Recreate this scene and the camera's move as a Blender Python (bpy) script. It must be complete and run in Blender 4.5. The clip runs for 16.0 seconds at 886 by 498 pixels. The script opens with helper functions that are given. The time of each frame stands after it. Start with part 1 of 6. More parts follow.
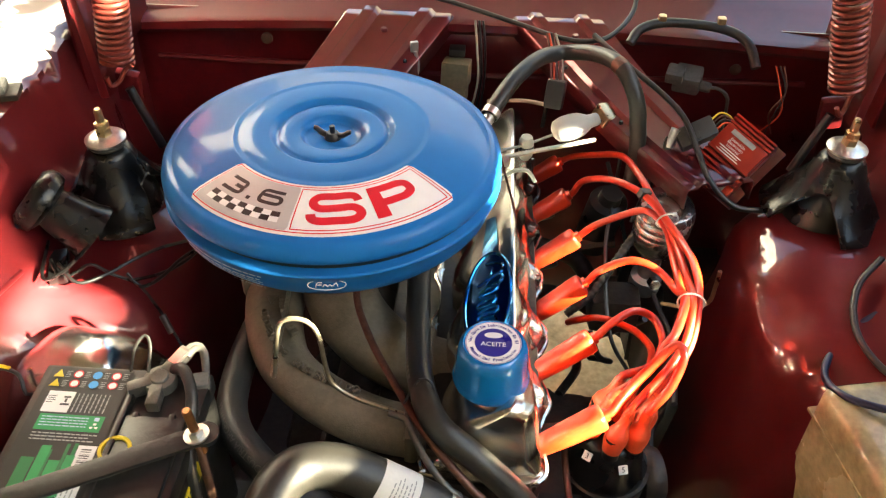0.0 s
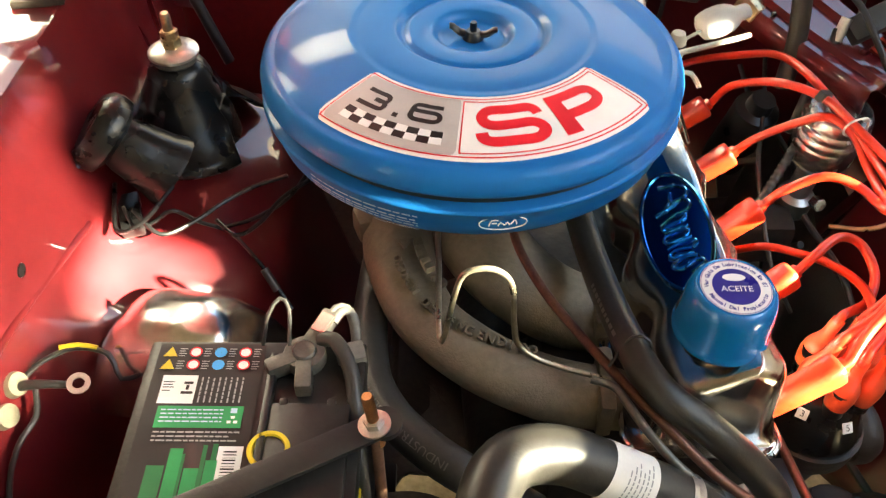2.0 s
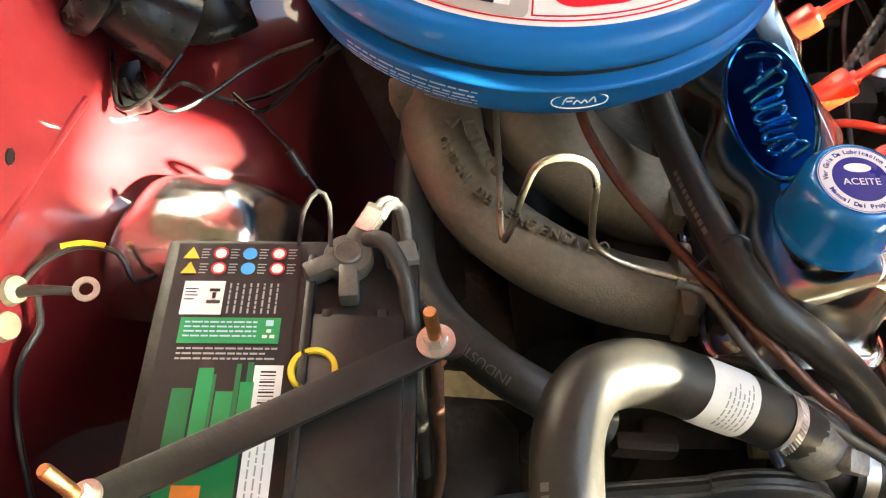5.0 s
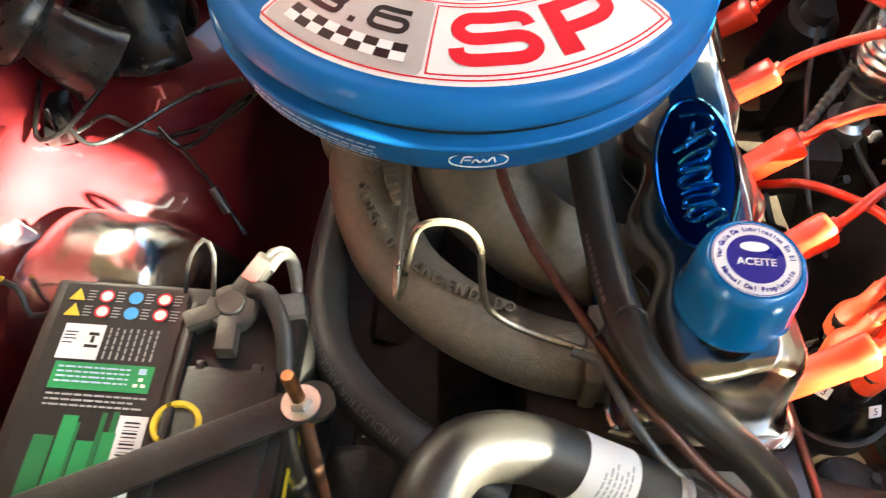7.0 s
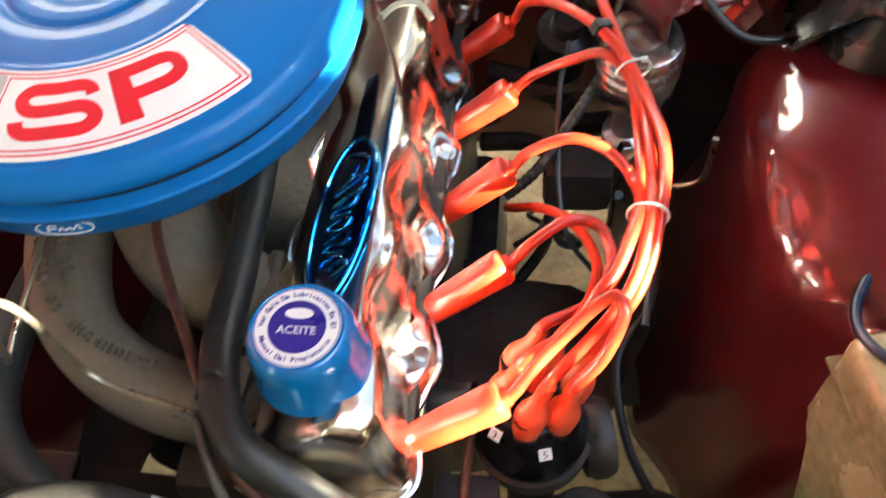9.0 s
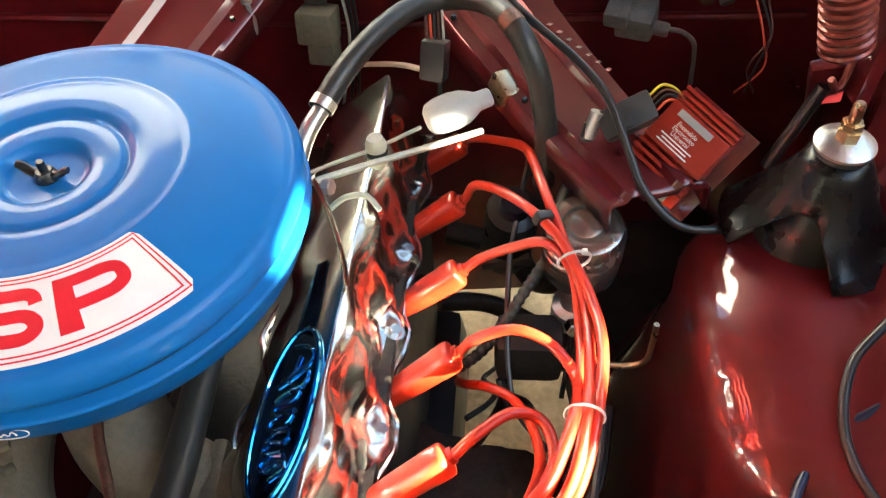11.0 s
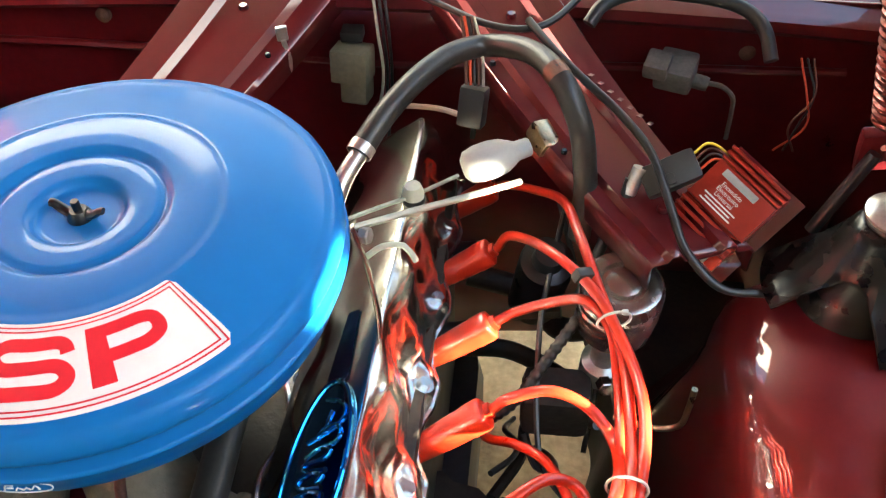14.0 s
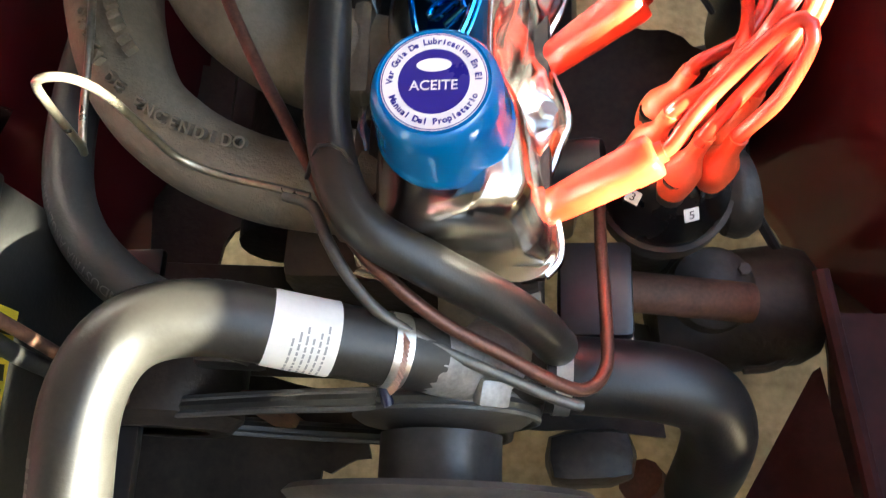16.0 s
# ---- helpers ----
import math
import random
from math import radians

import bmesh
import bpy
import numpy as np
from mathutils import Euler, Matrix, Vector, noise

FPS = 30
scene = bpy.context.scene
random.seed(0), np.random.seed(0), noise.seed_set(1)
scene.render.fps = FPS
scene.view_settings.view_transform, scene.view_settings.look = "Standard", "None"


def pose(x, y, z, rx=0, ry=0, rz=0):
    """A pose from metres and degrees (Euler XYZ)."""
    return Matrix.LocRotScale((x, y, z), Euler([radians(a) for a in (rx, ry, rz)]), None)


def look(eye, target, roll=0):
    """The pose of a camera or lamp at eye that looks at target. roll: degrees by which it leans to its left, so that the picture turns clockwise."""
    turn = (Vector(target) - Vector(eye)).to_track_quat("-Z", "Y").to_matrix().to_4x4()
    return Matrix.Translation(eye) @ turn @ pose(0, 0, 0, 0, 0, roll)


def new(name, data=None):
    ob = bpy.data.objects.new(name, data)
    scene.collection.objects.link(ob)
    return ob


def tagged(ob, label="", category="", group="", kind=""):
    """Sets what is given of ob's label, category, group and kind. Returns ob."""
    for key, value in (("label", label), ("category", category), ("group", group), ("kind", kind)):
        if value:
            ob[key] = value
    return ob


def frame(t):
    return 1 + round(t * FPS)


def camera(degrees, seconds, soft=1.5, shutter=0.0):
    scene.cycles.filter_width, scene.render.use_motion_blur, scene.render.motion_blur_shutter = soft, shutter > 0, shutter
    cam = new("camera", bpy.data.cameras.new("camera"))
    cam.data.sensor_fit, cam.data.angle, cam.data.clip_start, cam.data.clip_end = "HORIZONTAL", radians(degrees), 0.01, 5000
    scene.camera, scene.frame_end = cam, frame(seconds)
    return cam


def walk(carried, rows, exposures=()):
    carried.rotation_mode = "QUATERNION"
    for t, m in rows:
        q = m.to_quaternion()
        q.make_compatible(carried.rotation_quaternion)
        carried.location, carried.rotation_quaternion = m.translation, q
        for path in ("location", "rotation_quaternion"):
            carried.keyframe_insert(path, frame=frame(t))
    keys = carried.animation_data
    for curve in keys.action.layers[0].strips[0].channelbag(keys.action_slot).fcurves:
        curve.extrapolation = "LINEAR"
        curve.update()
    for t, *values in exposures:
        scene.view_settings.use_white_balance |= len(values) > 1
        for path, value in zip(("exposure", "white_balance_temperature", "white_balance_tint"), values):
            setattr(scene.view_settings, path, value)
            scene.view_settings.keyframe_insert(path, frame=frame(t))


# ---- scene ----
EXPO = 2.9
cam = camera(54.7, 16.0, soft=1.15, shutter=0.4)
PATH = [
    (0, (0.167, -0.786, 1.475), (0.086, 0.72, 0.162), 1.1),
    (0.5, (0.182, -0.778, 1.456), (0.068, 0.711, 0.126), 2.0),
    (1, (0.169, -0.751, 1.425), (0.023, 0.703, 0.059), 2.3),
    (1.5, (0.05, -0.696, 1.389), (-0.033, 0.734, -0.007), 0.6),
    (2, (-0.032, -0.66, 1.353), (-0.012, 0.738, -0.078), 1.2),
    (2.5, (-0.037, -0.625, 1.328), (0.02, 0.7, -0.168), 2.2),
    (3, (-0.024, -0.599, 1.315), (0.026, 0.659, -0.239), 2.0),
    (3.5, (-0.025, -0.58, 1.303), (0.012, 0.622, -0.295), 1.7),
    (4, (-0.047, -0.583, 1.297), (-0.02, 0.582, -0.328), 0.8),
    (4.5, (-0.076, -0.586, 1.291), (-0.042, 0.569, -0.342), 1.6),
    (7, (0.017, -0.548, 1.301), (-0.038, 0.623, -0.32), 1.5),
    (7.5, (0.169, -0.543, 1.315), (-0.064, 0.619, -0.295), -1.7),
    (8, (0.254, -0.53, 1.314), (-0.085, 0.558, -0.329), -5.7),
    (8.5, (0.289, -0.502, 1.31), (-0.009, 0.537, -0.373), -8.0),
    (9, (0.323, -0.475, 1.322), (0.101, 0.627, -0.332), -7.7),
    (9.5, (0.353, -0.459, 1.34), (0.165, 0.725, -0.262), -6.4),
    (10, (0.36, -0.45, 1.353), (0.176, 0.791, -0.205), -6.2),
    (12.5, (0.333, -0.402, 1.376), (0.148, 0.936, -0.099), -2.5),
    (13, (0.333, -0.399, 1.377), (0.146, 0.943, -0.095), -2.5),
    (13.5, (0.332, -0.396, 1.377), (0.136, 0.949, -0.09), -2.7),
    (14, (0.316, -0.402, 1.372), (0.135, 0.946, -0.095), -2.1),
    (14.5, (0.324, -0.448, 1.351), (0.059, 0.829, -0.165), -5.2),
    (15, (0.314, -0.463, 1.298), (-0.021, 0.54, -0.4), -13.0),
    (15.5, (0.287, -0.458, 1.268), (-0.07, 0.288, -0.553), -21.4),
    (16, (0.239, -0.452, 1.25), (-0.005, 0.187, -0.63), -20.3),
]
walk(cam, [(t, look(eye, target, roll)) for t, eye, target, roll in PATH], [(t, EXPO + e, k, -1) for t, e, k in ((0, -.12, 7100), (2.5, .06, 6900), (4.5, .2, 6700), (7, .22, 6500), (9, .08, 6250), (10, .05, 6300), (12.5, .15, 6400), (14, .15, 6300), (16, .32, 6000))])

# ---- light: low sun from the right through slits of an added screen, and sky ----
SUN_ELEV, SUN_AZ = 22.8, -20.0
world = bpy.data.worlds.new("sky")
scene.world = world
world.use_nodes = True
wn = world.node_tree
sky = wn.nodes.new("ShaderNodeTexSky")
sky.sky_type, sky.sun_disc = "NISHITA", False
sky.sun_elevation, sky.sun_rotation = radians(SUN_ELEV), radians(90 - SUN_AZ)
wn.links.new(sky.outputs[0], wn.nodes["Background"].inputs[0])
wn.nodes["Background"].inputs[1].default_value = 0.15
sd = bpy.data.lights.new("sun", "SUN")
sd.energy, sd.angle, sd.color = 44.0, radians(0.8), (1.0, 0.88, 0.72)
sun = new("sun", sd)
sun_from = Vector((math.cos(radians(SUN_AZ)) * math.cos(radians(SUN_ELEV)), math.sin(radians(SUN_AZ)) * math.cos(radians(SUN_ELEV)), math.sin(radians(SUN_ELEV))))
sun.matrix_world = look(sun_from * 10, (0, 0, 0))


# ---- materials ----
def material(name, base, rough=0.5, metal=0.0, coat=0.0, vary=0.15, scale=30.0, bump=0.0, bump_scale=200.0, spec=0.5, other=None, rough_vary=0.1, alpha=None, emit=0.0, detail=6.0, streak=None, coat_rough=0.05):
    m = bpy.data.materials.new(name)
    m.use_nodes = True
    nt = m.node_tree
    b = nt.nodes["Principled BSDF"]
    b.inputs["Roughness"].default_value, b.inputs["Metallic"].default_value = rough, metal
    b.inputs["Coat Weight"].default_value, b.inputs["Coat Roughness"].default_value = coat, coat_rough
    b.inputs["Specular IOR Level"].default_value = spec
    tc = nt.nodes.new("ShaderNodeTexCoord")
    source = tc.outputs["Object"]
    if streak:
        mp = nt.nodes.new("ShaderNodeMapping")
        mp.inputs["Scale"].default_value = streak
        nt.links.new(source, mp.inputs[0])
        source = mp.outputs[0]
    n1 = nt.nodes.new("ShaderNodeTexNoise")
    n1.inputs["Scale"].default_value, n1.inputs["Detail"].default_value = scale, detail
    nt.links.new(source, n1.inputs["Vector"])
    n2 = nt.nodes.new("ShaderNodeTexNoise")
    n2.inputs["Scale"].default_value, n2.inputs["Detail"].default_value = scale * 7.3, 4
    nt.links.new(source, n2.inputs["Vector"])
    mix = nt.nodes.new("ShaderNodeMix")
    mix.data_type = "FLOAT"
    mix.inputs[0].default_value = 0.35
    nt.links.new(n1.outputs[0], mix.inputs[2])
    nt.links.new(n2.outputs[0], mix.inputs[3])
    ramp = nt.nodes.new("ShaderNodeValToRGB")
    dark = tuple(c * (1 - vary) for c in base)
    light = other or tuple(min(1, c * (1 + vary)) for c in base)
    ramp.color_ramp.elements[0].position, ramp.color_ramp.elements[1].position = 0.32, 0.68
    ramp.color_ramp.elements[0].color, ramp.color_ramp.elements[1].color = (*dark, 1), (*light, 1)
    nt.links.new(mix.outputs[0], ramp.inputs[0])
    nt.links.new(ramp.outputs[0], b.inputs["Base Color"])
    mr = nt.nodes.new("ShaderNodeMapRange")
    mr.inputs[3].default_value, mr.inputs[4].default_value = max(0.02, rough - rough_vary), min(1, rough + rough_vary)
    nt.links.new(n1.outputs[0], mr.inputs[0])
    nt.links.new(mr.outputs[0], b.inputs["Roughness"])
    if bump:
        n3 = nt.nodes.new("ShaderNodeTexNoise")
        n3.inputs["Scale"].default_value, n3.inputs["Detail"].default_value = bump_scale, 5
        nt.links.new(source, n3.inputs["Vector"])
        bp = nt.nodes.new("ShaderNodeBump")
        bp.inputs["Strength"].default_value, bp.inputs["Distance"].default_value = bump, 0.002
        nt.links.new(n3.outputs[0], bp.inputs["Height"])
        nt.links.new(bp.outputs[0], b.inputs["Normal"])
    return m


RED_PAINT = material("red_paint", (0.105, 0.0090, 0.0115), 0.36, 0.16, 1.0, 0.14, 7, 0.035, 45, rough_vary=0.05, coat_rough=0.045, spec=0.22)
RED_DULL = material("red_paint_dull", (0.13, 0.008, 0.011), 0.32, 0.2, 0.8, 0.3, 14, 0.06, 60, coat_rough=0.12)
BLUE_PAINT = material("blue_paint", (0.009, 0.135, 0.415), 0.5, 0.0, 0.24, 0.06, 6, 0.02, 300, rough_vary=0.05, coat_rough=0.08, spec=0.12)
BLUE_CAP = material("blue_cap_paint", (0.003, 0.16, 0.46), 0.25, 0.15, 0.5, 0.08, 12, 0.03, 400)
BLUE_LACQUER = material("blue_lacquer", (0.03, 0.40, 0.85), 0.07, 1.0, 0.8, 0.1, 15, 0.02, 100, rough_vary=0.05)
CHROME = material("chrome", (0.62, 0.59, 0.55), 0.2, 1.0, 0, 0.06, 20, 0.24, 30, rough_vary=0.04)
STEEL = material("zinc_steel", (0.58, 0.56, 0.52), 0.33, 0.9, 0, 0.2, 60, 0.08, 300)
ROD = material("tarnished_rod", (0.34, 0.3, 0.22), 0.3, 0.85, 0, 0.3, 60, 0.08, 300)
DUSTY_STEEL = material("dusty_steel", (0.36, 0.33, 0.27), 0.4, 0.5, 0, 0.2, 60, 0.1, 300)
SPUN = material("spun_metal", (0.46, 0.44, 0.40), 0.25, 0.95, 0, 0.2, 50, 0.1, 200)
BRASS = material("plated_steel", (0.55, 0.42, 0.25), 0.3, 1.0, 0, 0.25, 80, 0.1, 300)
CAST = material("cast_aluminium", (0.215, 0.18, 0.13), 0.52, 0.35, 0, 0.25, 25, 0.35, 500, detail=9)
ALLOY = material("chalky_alloy", (0.30, 0.295, 0.285), 0.5, 0.45, 0, 0.35, 45, 0.4, 160, detail=9)
COPPER_PIPE = material("brown_pipe", (0.13, 0.06, 0.042), 0.42, 0.6, 0, 0.4, 70, 0.15, 300)
RUBBER = material("rubber", (0.03, 0.03, 0.028), 0.42, 0, 0, 0.35, 40, 0.12, 400, rough_vary=0.12)
# darker copy of the rubber: shade low at the front is in the colour
RUBBER_SHADED = material("shaded_rubber", (0.011, 0.011, 0.011), 0.38, 0, 0, 0.35, 40, 0.12, 400)
RUBBER_GREY = material("rubber_grey", (0.023, 0.0215, 0.018), 0.40, 0, 0, 0.35, 35, 0.1, 300)
BLACK_PLASTIC = material("black_plastic", (0.02, 0.02, 0.019), 0.35, 0, 0, 0.3, 50, 0.05, 500)
BLACK_PAINT = material("black_paint", (0.008, 0.008, 0.009), 0.32, 0, 0.1, 0.3, 30, 0.06, 200)
HORN_BLACK = material("gloss_black", (0.006, 0.006, 0.006), 0.28, 0, 0, 0.3, 30, 0.1, 120, spec=0.35)
BLACK_SATIN = material("black_satin_paint", (0.022, 0.023, 0.026), 0.4, 0, 0.1, 0.3, 30, 0.06, 300)
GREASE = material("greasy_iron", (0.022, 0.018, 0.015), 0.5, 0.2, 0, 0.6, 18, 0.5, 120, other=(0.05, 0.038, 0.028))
SILICONE = material("red_silicone", (0.54, 0.024, 0.007), 0.32, 0, 0.3, 0.08, 40, 0.05, 120, coat_rough=0.18)
sb = SILICONE.node_tree.nodes["Principled BSDF"]
sb.inputs["Subsurface Weight"].default_value, sb.inputs["Subsurface Scale"].default_value = 0.15, 0.008
sb.inputs["Subsurface Radius"].default_value = (1.0, 0.25, 0.08)
SILICONE_DARK = material("orange_red_rubber", (0.64, 0.075, 0.025), 0.42, 0, 0, 0.12, 60, 0.06, 300)
WHITE_INK = material("white_print", (0.82, 0.81, 0.8), 0.35, 0, 0.1, 0.03, 60)
# blue lacquer darkened: the plate's dark reflection is put into its colour
LACQUER_DIMMED = material("dimmed_blue_lacquer", (0.008, 0.13, 0.42), 0.07, 1.0, 0.6, 0.1, 15, 0.02, 100, rough_vary=0.04)
SILVER_INK = material("silver_print", (0.5, 0.49, 0.48), 0.35, 0.25, 0.1, 0.05, 60)
RED_INK = material("red_print", (0.68, 0.012, 0.03), 0.35, 0, 0.1, 0.05, 60)
BLACK_INK = material("black_print", (0.008, 0.008, 0.009), 0.35, 0, 0.1, 0.1, 60)
NAVY_INK = material("navy_print", (0.02, 0.016, 0.22), 0.3, 0, 0.1, 0.05, 60)
PALE_INK = material("pale_blue_print", (0.42, 0.58, 0.75), 0.35, 0, 0, 0.05, 60)
GREY_INK = material("grey_print", (0.33, 0.34, 0.34), 0.45, 0, 0, 0.1, 60)
FAINT_INK = material("faint_print", (0.13, 0.13, 0.125), 0.5, 0, 0, 0.3, 90)
GREEN_INK = material("green_print", (0.012, 0.27, 0.075), 0.4, 0, 0, 0.08, 60)
GREEN_DARK = material("dark_green_print", (0.008, 0.15, 0.045), 0.4, 0, 0, 0.08, 60)
YELLOW = material("yellow_plastic", (0.72, 0.52, 0.03), 0.4, 0, 0, 0.1, 60)
ORANGE_INK = material("orange_print", (0.7, 0.19, 0.03), 0.45, 0, 0, 0.1, 60)
CYAN_INK = material("blue_icon_print", (0.05, 0.35, 0.75), 0.4, 0, 0, 0.1, 60)
PAPER = material("paper_label", (0.78, 0.77, 0.74), 0.6, 0, 0, 0.06, 50, 0.1, 150)
BELT = material("worn_belt", (0.085, 0.085, 0.08), 0.45, 0, 0, 0.35, 60, 0.1, 300)
PULLEY = material("worn_grey_paint", (0.075, 0.07, 0.066), 0.38, 0.2, 0, 0.3, 30, 0.1, 200)
DUST_GREY = material("dusty_grey_plastic", (0.13, 0.125, 0.11), 0.6, 0, 0, 0.35, 40, 0.15, 200)
RELAY = material("dusty_plastic", (0.15, 0.135, 0.085), 0.55, 0, 0, 0.3, 25, 0.1, 200)
BEIGE = material("aged_white_plastic", (0.45, 0.43, 0.33), 0.45, 0, 0, 0.12, 30, 0.05, 200)
WHITE_PLASTIC = material("white_plastic", (0.46, 0.455, 0.42), 0.35, 0, 0, 0.08, 40, 0.03, 200)
TANK = material("amber_plastic", (0.3, 0.25, 0.14), 0.26, 0, 0.2, 0.4, 14, 0.15, 40, detail=9)
ANODISED = material("red_anodised", (0.34, 0.026, 0.014), 0.38, 0.35, 0, 0.1, 60, 0.05, 400)
GREY_PLASTIC = material("grey_plastic", (0.035, 0.038, 0.037), 0.45, 0, 0, 0.2, 60, 0.05, 300)
BLUE_CABLE = material("blue_cable", (0.008, 0.010, 0.035), 0.35, 0, 0, 0.1, 50)
COPPER = material("copper_stud", (0.5, 0.24, 0.11), 0.4, 1.0, 0, 0.25, 120, 0.3, 600)
LEAD = material("lead_clamp", (0.13, 0.125, 0.11), 0.45, 0.6, 0, 0.25, 70, 0.2, 300)
MIRROR_DARK = material("wrinkled_bright_foil", (0.72, 0.70, 0.68), 0.22, 1.0, 0, 0.25, 25, 0.1, 30, rough_vary=0.06)
SAND = material("sandy_ground", (0.52, 0.41, 0.25), 0.9, 0, 0, 0.55, 9, 1.0, 60, other=(0.68, 0.56, 0.36), detail=10)
STAMP = material("worn_stamping", (0.4, 0.13, 0.12), 0.5, 0.3, 0, 0.2, 80)
DUSTY_BLACK = material("dusty_black_plastic", (0.007, 0.007, 0.007), 0.40, 0, 0, 0.4, 22, 0.12, 260, other=(0.022, 0.0215, 0.019), detail=11, rough_vary=0.18)
# much darker, matte red for the lower front panel
RED_DARK = material("dark_red_paint", (0.022, 0.006, 0.006), 0.6, 0, 0, 0.5, 14, 0.3, 90, spec=0.12)
RUST = material("rusty_steel", (0.13, 0.065, 0.04), 0.7, 0.2, 0, 0.4, 40, 0.3, 200)
# materials of the unseen slit screen, light blockers and reflector wall
SCREEN = material("screen_boards", (0.3, 0.27, 0.23), 0.8, 0, 0, 0.3, 5, 0.3, 30, streak=(1, 0.2, 6))
DARK_BLOCK = material("dark_block", (0.1, 0.09, 0.08), 0.8, 0, 0, 0.3, 2, 0.2, 20)
BOUNCE = material("pale_bounce", (0.25, 0.248, 0.245), 0.8, 0, 0, 0.45, 0.7, 0.2, 60)
SKY_SCREEN = material("dark_sky_screen", (0.022, 0.022, 0.018), 0.8, 0, 0, 0.06, 3, 0.2, 60)


# ---- mesh helpers ----
def thing(name, at, label, category, group="", kind=""):
    ob = new(name)
    ob.location = at
    ob.empty_display_size = 0.02
    ob["base"] = tuple(at)
    return tagged(ob, label, category, group, kind)


def mesh_of(name, bm, mat, smooth=True, sharp=40):
    bmesh.ops.recalc_face_normals(bm, faces=bm.faces)
    me = bpy.data.meshes.new(name)
    bm.to_mesh(me)
    bm.free()
    if smooth:
        me.polygons.foreach_set("use_smooth", [True] * len(me.polygons))
        me.set_sharp_from_angle(angle=radians(sharp))
    me.materials.append(mat)
    return me


def part(name, bm, mat, parent, label="", sharp=40):
    ob = new(name, mesh_of(name, bm, mat, True, sharp))
    ob.parent = parent
    if parent.data is None:
        ob.matrix_parent_inverse = Matrix.Translation(-Vector(parent.get("base", parent.location)))
    return tagged(ob, label)


def solo(name, bm, mat, label, category, group="", kind="", sharp=40):
    return tagged(new(name, mesh_of(name, bm, mat, True, sharp)), label, category, group, kind)


def smooth_path(points, step=0.006):
    p = [Vector(q) for q in points]
    p = [2 * p[0] - p[1]] + p + [2 * p[-1] - p[-2]]
    out = []
    for a, b, c, d in zip(p, p[1:], p[2:], p[3:]):
        n = max(2, int((c - b).length / step))
        for i in range(n):
            t = i / n
            out.append(0.5 * (2 * b + (c - a) * t + (2 * a - 5 * b + 4 * c - d) * t * t + (3 * b - a - 3 * c + d) * t ** 3))
    out.append(p[-2])
    return out


def sweep(bm, points, radius, segs=12, step=0.006, closed_ends=True, squash=1.0):
    """A tube along a smooth path. radius: a number, or a function of the way from 0 to 1."""
    path = smooth_path(points, step)
    up = Vector((0, 0, 1)) if abs((path[1] - path[0]).normalized().z) < 0.9 else Vector((1, 0, 0))
    rings = []
    for i, q in enumerate(path):
        tan = (path[min(i + 1, len(path) - 1)] - path[max(i - 1, 0)]).normalized()
        side = tan.cross(up).normalized()
        up = side.cross(tan).normalized()
        r = radius(i / (len(path) - 1)) if callable(radius) else radius
        rings.append([bm.verts.new(q + r * (math.cos(a) * side + squash * math.sin(a) * up)) for a in (2 * math.pi * k / segs for k in range(segs))])
    for r0, r1 in zip(rings, rings[1:]):
        for k in range(segs):
            bm.faces.new((r0[k], r0[(k + 1) % segs], r1[(k + 1) % segs], r1[k]))
    if closed_ends:
        bm.faces.new(rings[0])
        bm.faces.new(rings[-1])
    return bm


def tube(points, radius, segs=12, step=0.006, squash=1.0):
    return sweep(bmesh.new(), points, radius, segs, step, True, squash)


def lathe(profile, m=Matrix(), segs=48, bm=None):
    """Turns (radius, height) pairs about z."""
    bm = bm or bmesh.new()
    rings = []
    for r, z in profile:
        if r < 1e-6:
            rings.append([bm.verts.new(m @ Vector((0, 0, z)))])
        else:
            rings.append([bm.verts.new(m @ Vector((r * math.cos(a), r * math.sin(a), z))) for a in (2 * math.pi * k / segs for k in range(segs))])
    for r0, r1 in zip(rings, rings[1:]):
        for k in range(segs):
            j = (k + 1) % segs
            if len(r0) == 1 and len(r1) == 1:
                continue
            if len(r0) == 1:
                bm.faces.new((r0[0], r1[k], r1[j]))
            elif len(r1) == 1:
                bm.faces.new((r0[k], r0[j], r1[0]))
            else:
                bm.faces.new((r0[k], r0[j], r1[j], r1[k]))
    return bm


def box(size, m=Matrix(), bevel=0.002, bm=None, segments=2):
    bm = bm or bmesh.new()
    made = bmesh.ops.create_cube(bm, size=1, matrix=m @ Matrix.Diagonal((*size, 1)))
    if bevel:
        edges = list({e for v in made["verts"] for e in v.link_edges})
        bmesh.ops.bevel(bm, geom=edges, offset=bevel, segments=segments, profile=0.6, affect="EDGES")
    return bm


def prism(outline, height, m=Matrix(), bevel=0.0, bm=None):
    """A flat outline (x, y) raised along z."""
    bm = bm or bmesh.new()
    low = [bm.verts.new(m @ Vector((x, y, 0))) for x, y in outline]
    high = [bm.verts.new(m @ Vector((x, y, height))) for x, y in outline]
    n = len(outline)
    faces = [bm.faces.new(low[::-1]), bm.faces.new(high)]
    for k in range(n):
        faces.append(bm.faces.new((low[k], low[(k + 1) % n], high[(k + 1) % n], high[k])))
    if bevel:
        bmesh.ops.bevel(bm, geom=list(faces[1].edges), offset=bevel, segments=2, affect="EDGES")
    return bm


def loft(rows, bm=None):
    bm = bm or bmesh.new()
    v = [[bm.verts.new(p) for p in row] for row in rows]
    for a, b in zip(v, v[1:]):
        for k in range(len(a) - 1):
            bm.faces.new((a[k], a[k + 1], b[k + 1], b[k]))
    return bm


